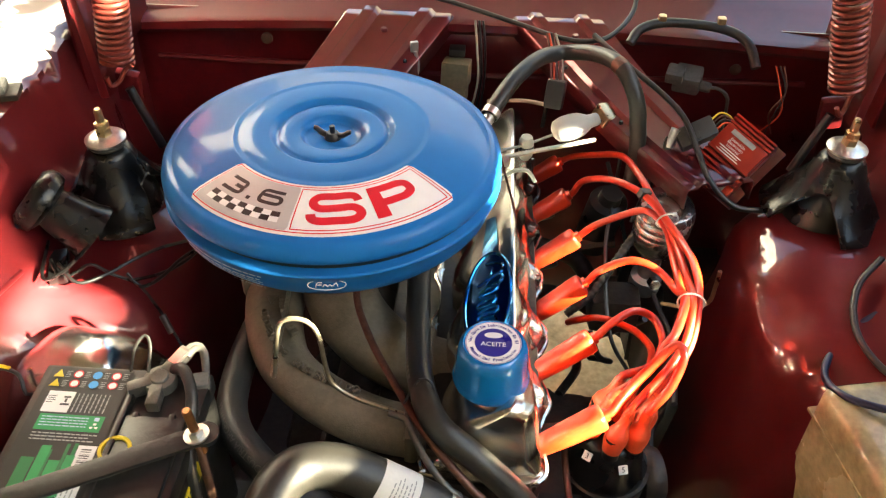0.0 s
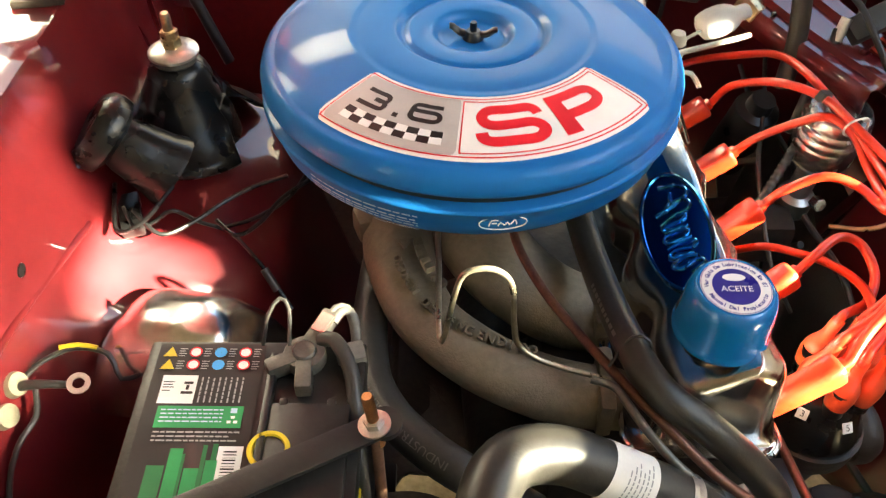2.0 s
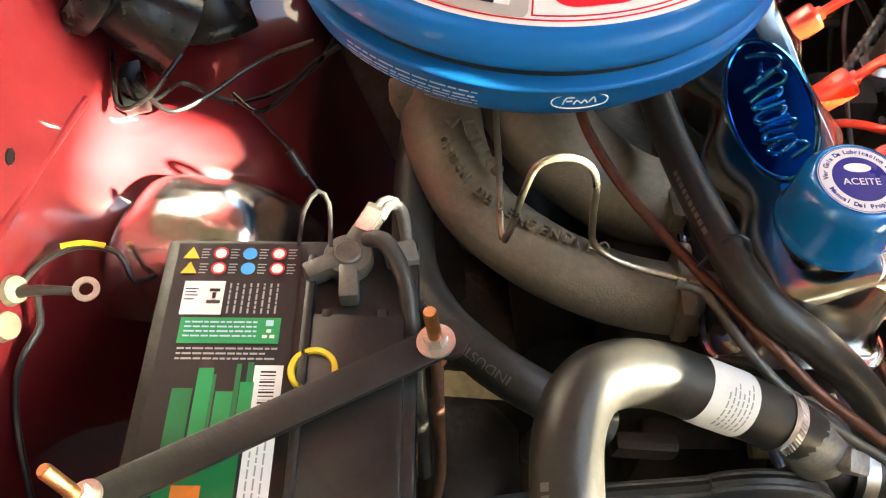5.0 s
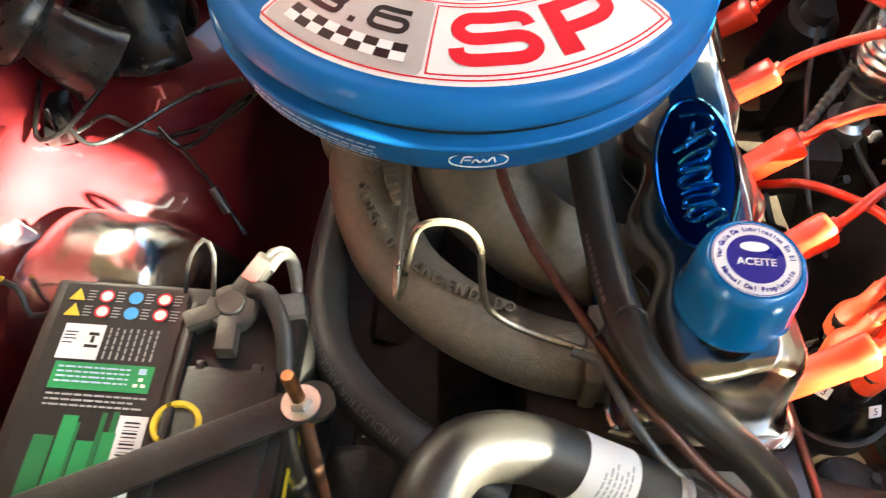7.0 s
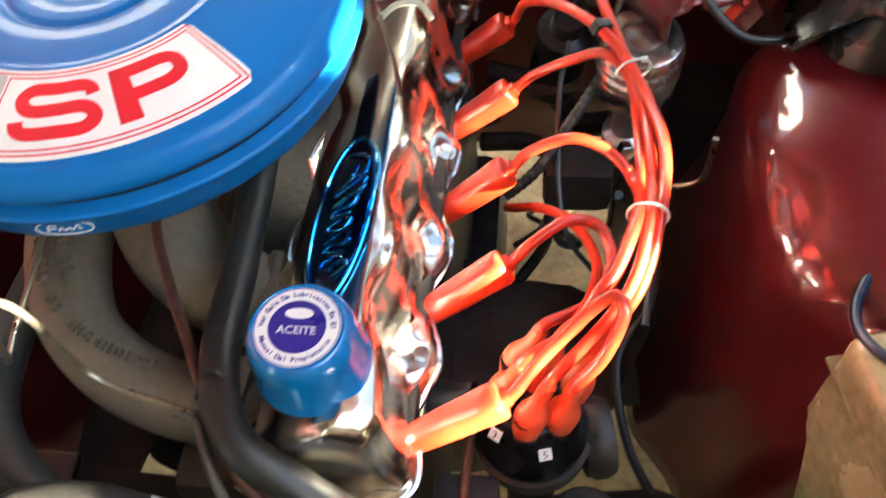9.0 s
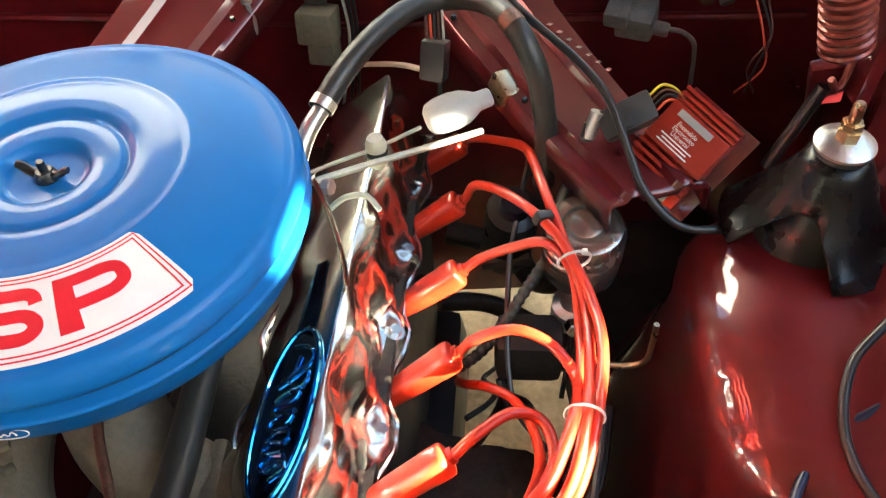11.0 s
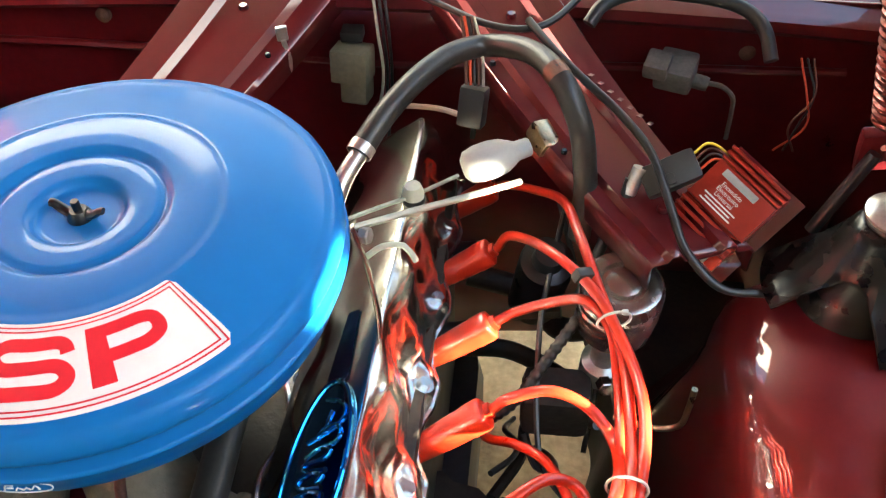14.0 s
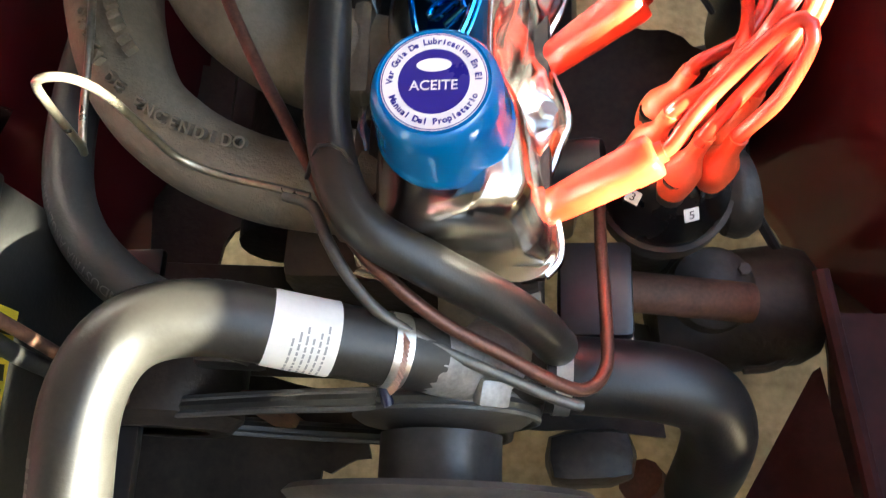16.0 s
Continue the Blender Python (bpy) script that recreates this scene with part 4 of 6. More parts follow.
for k in range(6):
    a = -1.5
    while a < -.1 - .12 * (k % 3):
        w = rngl.uniform(.08, .25)
        part("print_bar", patch(0.068 + 0.0036 * k, 0.0692 + 0.0036 * k, a, a + w, hp, 1, 3, 0.001), GREY_INK, hl)
        a += w + .05
clamp = part("clamp", loft([[hp(0.021 + w, a, 0.0012) for a in [2 * math.pi * k / 40 for k in range(41)]] for w in (0, .0105)]), STEEL, rad, "worm drive hose clamp")
for k in range(16):
    part("thread", box((.0012, .007, .0008), Matrix.Translation(hp(0.0262, -1.5 + 0.11 * k, 0.0018)) @ pose(0, 0, 0, 0, 0, 30), 0), STEEL, clamp)
part("screw", lathe([(0, .008), (.0032, .008), (.0036, .006), (.0036, -.004), (0, -.004)], axes_at(hp(0.026, -1.75, 0.003), (0.3, -1, -.2)), 14), BLUE_CABLE, clamp, "blue plated screw head")
outlet = thing("thermostat_housing", (.2, -.35, .7), "dull cast aluminium thermostat outlet", "housing")
part("spout", tube([(.160, -.353, .771), (.180, -.354, .755), (.197, -.350, .73), (.203, -.335, .69)], lambda t: 0.0195 + 0.006 * t, 20), ALLOY, outlet, "chalky grey cast alloy spout")
part("lug", box((.02, .016, .012), pose(.206, -.371, .752, 20, 30, 0), 0.003), ALLOY, outlet)
part("flange", box((.07, .05, .012), pose(.2, -.318, .69, 20), 0.004), CAST, outlet)

# ---- battery ----
battery = thing("battery", (-.16, -.38, .64), "black car battery with a green and black printed top", "battery")
BX0, BX1, BY0, BY1, BZ = -.246, -.082, -.52, -.254, .836
part("case", box((BX1 - BX0 - .004, BY1 - BY0 - .004, .19), pose((BX0 + BX1) / 2, (BY0 + BY1) / 2, BZ - .105), 0.006), DUSTY_BLACK, battery)
bm = box((BX1 - BX0, BY1 - BY0, .022), pose((BX0 + BX1) / 2, (BY0 + BY1) / 2, BZ - .012), 0.004)
top = part("top", bm, DUSTY_BLACK, battery)
part("handle_bar", box((.006, .20, .010), pose(-.1495, -.37, BZ + .002), 0.002), DUSTY_BLACK, battery)
part("lid_panel", box((.058, .19, .008), pose(-.119, -.408, BZ + .001), 0.003), DUSTY_BLACK, battery)
for x in (-.138, -.104):
    part("latch", box((.006, .007, .006), pose(x, -.313, BZ + .002), 0.001), DUSTY_BLACK, battery)


def on_bat(u, v, h):
    return Vector((u, v, BZ + h))


def flat(u0, u1, v0, v1, h=0.0008):
    return patch(u0, u1, v0, v1, lambda u, v, hh: on_bat(u, v, hh - 0.001 + 0.0008), 2, 2, h)


panel = part("label", flat(-.2375, -.158, -.50, -.2585, 0.0006), BLACK_INK, battery, "printed black label")
part("green_bar", flat(-.227, -.166, -.3325, -.3145, .0012), GREEN_INK, panel)
part("white_panel", flat(-.229, -.2035, -.3125, -.288, .0012), WHITE_INK, panel)
part("white_strip", flat(-.178, -.161, -.50, -.347, .0012), WHITE_INK, panel)
part("orange_mark", flat(-.214, -.198, -.437, -.42, .0016), ORANGE_INK, panel)
rngb = random.Random(8)


def print_line(x0, x1, y, h, mat, lift=.0013):
    """A line of unreadable print as short bars."""
    x = x0
    while x < x1 - .001:
        w = min(rngb.uniform(.0022, .0068), x1 - x)
        part("print_bar", flat(x, x + w, y, y + h, lift), mat, panel)
        x += w + .0009


for k in range(4):
    print_line(-.224, -.180, -.3185 - .0032 * k, .0012, PALE_INK, .0016)
for a in (0, 120, 240):
    part("recycle_mark", flat(-.1725 + .0026 * math.cos(radians(a + 90)) - .0014, -.1725 + .0026 * math.cos(radians(a + 90)) + .0014, -.3265 + .0026 * math.sin(radians(a + 90)) - .0011, -.3265 + .0026 * math.sin(radians(a + 90)) + .0011, .0016), WHITE_INK, panel)
part("bin_mark", flat(-.1748, -.1702, -.3205, -.3165, .0016), PALE_INK, panel)
for k in range(3):
    print_line(-.226, -.166 - .007 * (k % 2), -.3366 - .0034 * k, .0013, GREY_INK)
for x, y, w, h in ((-.2275, -.2945, .008, .0008), (-.2275, -.2968, .007, .0008), (-.2275, -.2991, .008, .0008), (-.2275, -.302, .006, .0008), (-.2125, -.296, .0065, .0022), (-.2105, -.301, .0022, .0045), (-.2135, -.3045, .0085, .0022)):
    part("mark", flat(x, x + w, y, y + h, .0016), BLACK_INK, panel)
for i in range(4):
    for j in range(2):
        x, y = -.228 + .0185 * i, -.267 - .0115 * j
        if i == 0:
            part("icon", prism([(x - .0052, y - .004), (x + .0052, y - .004), (x, y + .005)], 0.0002, pose(0, 0, BZ + .0012)), YELLOW, panel)
        else:
            part("icon", disc(0.0001, .0046, lambda u, v, h: on_bat(x + u, y + v, h), .0013, 20), CYAN_INK if i == 2 else WHITE_INK, panel)
            if i != 2:
                part("icon_ring", disc(.0036, .0048, lambda u, v, h: on_bat(x + u, y + v, h), .0015, 20), RED_INK, panel)
        for k in range(4):
            part("print_bar", flat(x + .006, x + .0115 - .001 * (k % 2), y + .0030 - .0022 * k, y + .0038 - .0022 * k, .0012), GREY_INK, panel)
for k in range(8):
    y = -.3115
    while y < -.290:
        w = min(rngb.uniform(.002, .006), -.2895 - y)
        part("print_bar", flat(-.2005 + .0042 * k, -.1993 + .0042 * k, y, y + w, .0012), GREY_INK, panel)
        y += w + .0009
for k, (x, w, y1) in enumerate([(-.224, .012, -.362), (-.2105, .009, -.349), (-.203, .0035, -.353), (-.1985, .010, -.364), (-.1885, .003, -.346), (-.185, .008, -.358), (-.182, .0035, -.345)]):
    part("graph_bar", flat(x, x + w, -.40, y1, .0011 + .0002 * (k % 2)), GREEN_INK if k % 2 else GREEN_DARK, panel)
part("green_field", flat(-.224, -.18, -.50, -.40, .001), GREEN_DARK, panel)
for k in range(12):
    part("barcode_bar", flat(-.174, -.165, -.352 - .0022 * k, -.3508 - .0022 * k - .0004 * (k % 3), .0015), BLACK_INK, panel)
for k in range(3):
    y = -.495
    while y < -.385:
        w = rngb.uniform(.003, .008)
        part("print_bar", flat(-.1745 + .004 * k, -.1735 + .004 * k, y, y + w, .0016), GREY_INK, panel)
        y += w + .0014
part("filler_ring", lathe([(.0105, .0), (.0145, .0), (.0148, .003), (.014, .004), (.0115, .004), (.0108, .002)], pose(-.143, -.352, BZ + .003), 32), YELLOW, battery, "yellow plastic ring")

strap = thing("battery_clamp", (-.16, -.385, .84), "black painted flat steel battery clamp bar with studs", "clamp bar")
sa, sb = Vector((-.252, -.434, BZ + .014)), Vector((-.071, -.339, BZ + .014))
mid, d = (sa + sb) / 2, sb - sa
ang = math.degrees(math.atan2(d.y, d.x))
part("bar", box((d.length + .02, .021, .0045), Matrix.Translation(mid) @ pose(0, 0, 0, 0, 0, ang), 0.0015), DUSTY_BLACK, strap)
part("bar_end", lathe([(0, .0023), (.0125, .0023), (.0125, -.0023), (0, -.0023)], Matrix.Translation(sb + Vector((.006, .003, 0))), 24), DUSTY_BLACK, strap)
for q, lean in ((sb, (-.12, .02, 1)), (sa, (-.35, .15, 1))):
    m = axes_at(q, lean)
    st = part("stud", lathe([(0, .036), (.0035, .036), (.0042, .034), (.0042, -.02), (0, -.02)], m, 14), COPPER, strap, "rusty copper coloured threaded stud")
    part("washer", lathe([(.004, .0025), (.0115, .0025), (.0115, .0042), (.004, .0042)], m, 28), STEEL, st)
    part("nut", prism(hexagon(.0072), .006, m @ pose(0, 0, .0042), 0.0008), STEEL, st)

part("hook_rod", tube([sb + Vector((.0, .0, -.004)), (-.069, -.346, .78), (-.066, -.357, .70), (-.07, -.365, .645)], .0042, 10), RUST, strap, "rusty brown hold-down rod")

term = thing("battery_terminal", (-.125, -.28, .84), "grey lead battery terminal clamp on its post", "terminal")
TX, TY, TZ = -.127, -.273, BZ + .006
tm = axes_at((TX, TY, BZ), (0, 0, 1))
part("post", lathe([(0, .0145), (.0078, .0145), (.0088, .0135), (.0092, 0), (0, 0)], tm, 28), LEAD, term)
part("ring", lathe([(.0093, .0), (.0150, .0), (.0158, .002), (.0158, .0095), (.0148, .0112), (.0093, .0118)], tm, 32), LEAD, term)
for a, l in ((-152, .023), (-86, .025)):
    m = Matrix.Translation((TX + l * .8 * math.cos(radians(a)), TY + l * .8 * math.sin(radians(a)), TZ)) @ pose(0, 0, 0, 0, 0, a)
    part("jaw", box((l, .0125, .0135), m, 0.0026), LEAD, term)
part("tail", box((.032, .0145, .010), Matrix.Translation((-.1165, -.2505, TZ + .004)) @ pose(0, 0, 0, 0, -8, 62), 0.003), LEAD, term)
part("paint_trace", box((.017, .0105, .0012), Matrix.Translation((-.1155, -.2490, TZ + .0098)) @ pose(0, 0, 0, 0, -8, 62), 0.0005), STAMP, term, "worn red paint trace")
for k in range(2):
    part("strap", tube([(-.112 + .004 * k, -.243 - .003 * k, TZ + .006), (-.107 + .004 * k, -.234 - .003 * k, TZ + .008), (-.099 + .003 * k, -.232 - .003 * k, TZ + .006), (-.094 + .002 * k, -.240 - .002 * k, TZ), (-.091, -.252, TZ - .012)], 0.0036, 12, 0.004), DUST_GREY, term, "dusty beige cable strap")
part("bracket", box((.022, .018, .020), pose(-.094, -.266, BZ - .006, 0, 0, 15), 0.003), DUST_GREY, term)
solo("battery_cable", tube([(-.116, -.262, .846), (-.105, -.266, .852), (-.092, -.288, .846), (-.086, -.32, .832), (-.082, -.35, .80), (-.078, -.36, .7)], 0.0058, 12), RUBBER, "thin black battery cable", "cable")
solo("thin_wire_loop", tube([(-.16, -.262, .84), (-.155, -.25, .862), (-.146, -.243, .872), (-.139, -.25, .868), (-.138, -.27, .85)], 0.0016, 8), BLACK_PLASTIC, "thin black wire loop at the terminal", "wire")
tag_y = part("yellow_tag", box((.0016, .19, .021), pose(-.0832, -.424, .787), 0.0004), YELLOW, battery, "yellow printed side label")
rngy = random.Random(5)
y = -.336
while y > -.50:
    w = rngy.uniform(.006, .011)
    part("print_bar", box((.0008, w, .0125), pose(-.0821, y - w / 2, .787, rngy.uniform(-8, 8), 0, 0), 0), BLACK_INK, tag_y)
    y -= w + .004
solo("battery_tray", box((.2, .30, .01), pose(-.165, -.39, .63), 0.003), BLACK_PAINT, "black steel battery tray", "tray")

# ---- spark plug leads ----
BOOTS = [((.23, .278, .690), (.282, .284, .728)), ((.234, .163, .712), (.287, .168, .753)), ((.236, .062, .716), (.294, .075, .757)), ((.239, -.04, .724), (.296, -.024, .767)), ((.239, -.150, .745), (.299, -.124, .777)), ((.244, -.258, .761), (.302, -.238, .787))]
CAP_AT = Vector((.322, -.212, .0))
TOWERS = [(.306, -.190), (.330, -.190), (.352, -.206), (.342, -.230), (.318, -.236), (.298, -.214)]
ROUTES = [
    [(.300, .262, .755), (.325, .225, .785), (.352, .177, .818), (.366, .12, .832), (.386, .05, .828), (.405, .0, .824), (.413, -.05, .828), (.407, -.11, .834), (.392, -.165, .815), (.372, -.20, .785)],
    [(.305, .155, .79), (.334, .11, .826), (.366, .07, .836), (.39, .04, .826), (.402, 0, .815), (.404, -.05, .818), (.398, -.12, .838), (.383, -.17, .815), (.36, -.225, .79)],
    [(.315, .07, .783), (.347, .065, .806), (.372, .055, .822), (.392, .03, .818), (.398, -.01, .806), (.398, -.06, .808), (.39, -.12, .832), (.37, -.165, .806), (.347, -.178, .78)],
    [(.314, -.026, .793), (.345, -.03, .814), (.375, -.042, .812), (.394, -.068, .806), (.39, -.12, .842), (.375, -.165, .842), (.362, -.182, .834), (.348, -.19, .80), (.335, -.19, .77)],
    [(.317, -.115, .792), (.345, -.095, .796), (.37, -.095, .785), (.378, -.12, .772), (.362, -.15, .768), (.335, -.165, .76)],
    [(.318, -.225, .797), (.335, -.208, .808), (.36, -.192, .834), (.373, -.187, .842), (.379, -.196, .836), (.368, -.215, .81), (.352, -.236, .78)],
]
ENDS = [2, 4, 1, 5, 0, 3]
for (p0, p1), route, end in zip(BOOTS, ROUTES, ENDS):
    a, b = Vector(p0), Vector(p1)
    n = (b - a).normalized()
    lead = thing("spark_plug_lead", b, "red silicone spark plug lead with moulded boots", "ignition lead", "spark plug leads")
    m = axes_at(a, n, (0, 1, 0))
    L = (b - a).length
    bm = lathe([(0, -.016), (.0088, -.016), (.0100, -.006), (.0112, .0), (.0122, L * .45), (.0126, L * .72), (.0131, L * .75), (.0132, L * .93), (.0124, L * .985), (.0105, L), (.0066, L + .0005), (.0062, L + .005), (0, L + .005)], Matrix(), 24)
    for v in bm.verts:
        ca, sa = v.co.xy.normalized() if v.co.xy.length > 1e-6 else (1, 0)
        if v.co.z > 0:
            v.co.xy *= 0.92 * (ca ** 4 + sa ** 4) ** -0.25
        v.co = m @ v.co
    boot = part("plug_boot", bm, SILICONE, lead, "bright red moulded boot", sharp=50)
    tx, ty = TOWERS[end]
    foot = Vector((tx, ty, .738))
    last = Vector(route[-1])
    out = (Vector((tx, ty, 0)) - CAP_AT).normalized()
    d = ((Vector(route[-2]) - foot).normalized() + Vector((0, 0, .8))).normalized()
    neck = foot + d * .036
    pts = [b - n * .004, b + n * .008] + [Vector(q) for q in route[:-1]] + [neck + d * .012, neck]
    part("wire", tube(pts, 0.0046, 12, 0.005), SILICONE, lead)
    part("distributor_boot", tube([neck + d * .008, neck, foot + d * .019, foot + d * .006, foot - Vector((0, 0, .008))], lambda t: 0.0060 + 0.0062 * max(0, min(1, (t - .3) / .25)) - 0.002 * max(0, (t - .75) / .25), 16, 0.003), SILICONE_DARK, lead, "orange red rubber boot")
coil_lead = thing("coil_lead", (.31, 0, .68), "red silicone coil lead running low beside the engine", "ignition lead")
part("wire", tube([(.292, .02, .655), (.30, .005, .675), (.322, -.012, .699), (.345, -.03, .71), (.362, -.07, .735), (.368, -.12, .76), (.352, -.175, .785), (.328, -.208, .785), (.322, -.212, .75)], 0.0045, 12, 0.005), SILICONE, coil_lead)

TAG3, TAG5 = (.2950, -.2345, .714), (.3325, -.2465, .710)
dist = thing("distributor", (.335, -.215, .6), "black distributor with a dark plastic cap and numbered tags", "distributor")
dm = Matrix.Translation(CAP_AT)
part("cap", lathe([(0, .728), (.022, .728), (.028, .723), (.034, .71), (.038, .695), (.044, .682), (.044, .672), (0, .672)], dm, 40), HORN_BLACK, dist)
for tx, ty in TOWERS + [(.322, -.212)]:
    part("tower", lathe([(0, .75), (.0085, .75), (.0095, .72), (0, .72)], Matrix.Translation((tx, ty, 0)), 16), HORN_BLACK, dist)
part("housing", lathe([(0, .672), (.048, .672), (.046, .65), (.03, .62), (.022, .58), (.022, .45), (0, .45)], dm, 32), GREASE, dist)
part("vacuum_unit", lathe([(0, .012), (.03, .012), (.034, .004), (.034, -.004), (.03, -.012), (0, -.012)], axes_at((.374, -.205, .645), (1, .2, 0)), 28), GREASE, dist)
for txt, at, tilt in (("3", TAG3, -32), ("5", TAG5, 14)):
    m = Matrix.Translation(at) @ pose(0, 0, 0, 52, 0, tilt)
    tag = part("tag", box((.010, .010, .001), m, 0.0004), PAPER, dist, "small white numbered tag")
    part("lettering", lettering(txt, 0.0085, lambda u, v, h: m @ Vector((u, v, h)), 0.0009), BLACK_INK, tag)


def ring_tie(centre, axis, a, b, mat, name, label):
    m = axes_at(centre, axis)
    pts = [m @ Vector((a * math.cos(t), b * math.sin(t), 0)) for t in [2 * math.pi * k / 20 for k in range(21)]]
    bm = tube(pts, 0.0012, 6, 0.004)
    box((.005, .004, .004), Matrix.Translation(pts[3]), 0.0008, bm)
    return solo(name, bm, mat, label, "cable tie", "cable ties")


ring_tie((.394, .035, .824), (.3, -1, 0), .0140, .0105, WHITE_PLASTIC, "cable_tie", "white nylon cable tie round the red leads")
ring_tie((.397, -.118, .836), (.1, 1, -.3), .0140, .0105, WHITE_PLASTIC, "cable_tie", "white nylon cable tie round the red leads")
solo("lead_clip", box((.016, .009, .012), pose(.368, .07, .837, 10, 20, 30), 0.002), BLACK_PLASTIC, "small black lead separator clip", "clip")

# ---- fuel pump with bright bowl ----
pump = thing("fuel_pump", (.407, .095, .68), "ribbed bright metal fuel pump bowl", "fuel pump")
pm = axes_at((.407, .095, .80), (.02, -.12, 1))
part("bowl", lathe([(0, .0045), (.009, .0045), (.0145, .003), (.0165, -.0005), (.0195, -.0005), (.0215, .0035), (.030, .0045), (.0335, .003), (.0365, -.003), (.0374, -.008), (.0345, -.0115), (.0374, -.015), (.0376, -.021), (.0345, -.0245), (.0374, -.028), (.0376, -.034), (.0345, -.0375), (.0366, -.041), (.036, -.06), (.03, -.072), (.02, -.078), (0, -.078)], pm, 48), SPUN, pump)
part("neck", lathe([(.018, -.075), (.014, -.09), (.014, -.13), (.022, -.135), (.022, -.16), (0, -.16)], pm, 20), STEEL, pump)
part("lever_body", box((.07, .05, .06), pose(.36, .08, .63), 0.012), GREASE, pump)
part("bolt", prism(hexagon(.008), .012, axes_at((.40, .06, .70), (.2, -1, .3)), 0.001), CHROME, pump)
solo("brass_pipe", tube([(.41, .03, .69), (.44, .015, .70), (.462, .01, .715), (.466, .012, .74), (.467, .015, .765)], 0.0028, 10), BRASS, "thin bent brass pipe at the wheel housing", "pipe")
solo("black_tube", tube([(.36, .22, .79), (.345, .14, .76), (.338, .09, .72), (.345, .0, .66), (.38, -.02, .6)], 0.0028, 8), BLACK_PLASTIC, "thin black cable hanging beside the engine", "cable")
solo("corrugated_hose", tube([(.375, .10, .75), (.35, .07, .725), (.32, .04, .69), (.29, .03, .66)], lambda t: 0.0055 + 0.0006 * math.sin(t * 120), 12, 0.0015), BLACK_PLASTIC, "ribbed black plastic wiring conduit beside the engine", "hose")
filt = thing("oil_filter", (.335, .16, .66), "dark cylindrical coil beside the engine", "ignition coil")
part("body", lathe([(0, .06), (.014, .06), (.016, .045), (.026, .042), (.027, .038), (.027, -.06), (0, -.06)], axes_at((.338, .165, .72), (.1, -.3, 1)), 28), BLACK_PAINT, filt)
part("mount", tube([(.31, .15, .68), (.36, .15, .69)], 0.008, 8), GREASE, filt)

# ---- right side ----
module = thing("ignition_module", (.497, .155, .84), "red anodised finned ignition module with a printed face", "ignition module")
mu, mv = Vector((.045, -.042, -.019)).normalized(), Vector((.0365, .018, .0285)).normalized()
mn = mu.cross(mv).normalized()
mv = mn.cross(mu)
mm = Matrix.Translation(Vector((.4925, .149, .857)) - mv * .010) @ Matrix((mu, mv, mn)).transposed().to_4x4()
mm = mm @ Matrix.Translation((0, 0, -.012)) @ Matrix.Diagonal((1.02, 1.12, 1.05, 1))
part("case", box((.064, .068, .018), mm @ Matrix.Translation((0, .006, -.004)), 0.0015), ANODISED, module)
part("face", box((.062, .034, .008), mm @ Matrix.Translation((0, .009, .0085)), 0.0008), ANODISED, module)
for v in (-.0255, -.0195, -.0135, -.0075, .0285, .0335, .0385):
    part("fin", box((.064, .0028, .008), mm @ Matrix.Translation((0, v, .0085)), 0.0006), ANODISED, module)
part("end_plate", box((.052, .012, .010), mm @ Matrix.Translation((-.003, -.034, .002)), 0.0015), BEIGE, module, "dusty pale end plate")
part("end_tab", box((.010, .012, .011), mm @ Matrix.Translation((.027, -.034, .002)), 0.0015), SILICONE, module, "red end tab")
part("mark", box((.036, .006, .0006), mm @ Matrix.Translation((-.003, .0205, .0128)), 0.0002), GREY_INK, module, "plain pale maker's mark")
for k, w in enumerate(("Encendido", "Electronico", "Universal")):
    part("lettering", lettering(w, 0.0052, lambda u, v, h: mm @ Vector((u - .004, v + .0130 - .0044 * k, h)), .0129), WHITE_INK, module)
for k in range(3):
    part("print_bar", box((.034 - .006 * (k % 2), .0012, .0005), mm @ Matrix.Translation((-.004, .0005 - .0028 * k, .0127)), 0), WHITE_INK, module)
part("mount_plate", box((.075, .09, .003), mm @ Matrix.Translation((.006, 0, -.016)), 0.001), RED_PAINT, module)
conn = thing("connector", (.44, .19, .85), "grey plastic plug connector with coloured wires", "connector")
cm = axes_at((.442, .172, .862), (-.2, -.6, .75), (.95, .28, .35))
part("body", box((.05, .028, .022), cm, 0.004), GREY_PLASTIC, conn)
part("clip", box((.012, .010, .026), cm @ Matrix.Translation((-.004, -.006, 0)), 0.001), GREY_PLASTIC, conn)
for k, mat in enumerate((YELLOW, COPPER_PIPE, BLACK_PLASTIC, SILICONE_DARK)):
    s = cm @ Vector((.024, .008 - .005 * k, 0.004))
    part("wire", tube([s, s + Vector((.012, .008, .006)), s + Vector((.026, .004, .002)), s + Vector((.036, -.008, -.012))], 0.0012, 8, 0.003), mat, conn)
solo("taped_wire", tube([(.41, .17, .855), (.402, .155, .83), (.394, .15, .81), (.385, .14, .78), (.372, .12, .75)], lambda t: 0.0065 - 0.002 * t, 10), BLACK_PLASTIC, "black taped wire bundle with a bright end", "wire bundle")
solo("wire_sleeve", tube([(.415, .172, .868), (.408, .163, .845)], 0.0062, 12), STEEL, "bright metal wire sleeve", "sleeve")
solo("long_black_wire", tube([(.31, .30, .93), (.335, .26, .925), (.36, .235, .915), (.395, .205, .90), (.422, .172, .885), (.440, .136, .858), (.455, .108, .834), (.485, .088, .812), (.52, .09, .805), (.56, .098, .80), (.62, .11, .79)], 0.0038, 10), BLACK_PLASTIC, "long black wire across the brace", "wire")
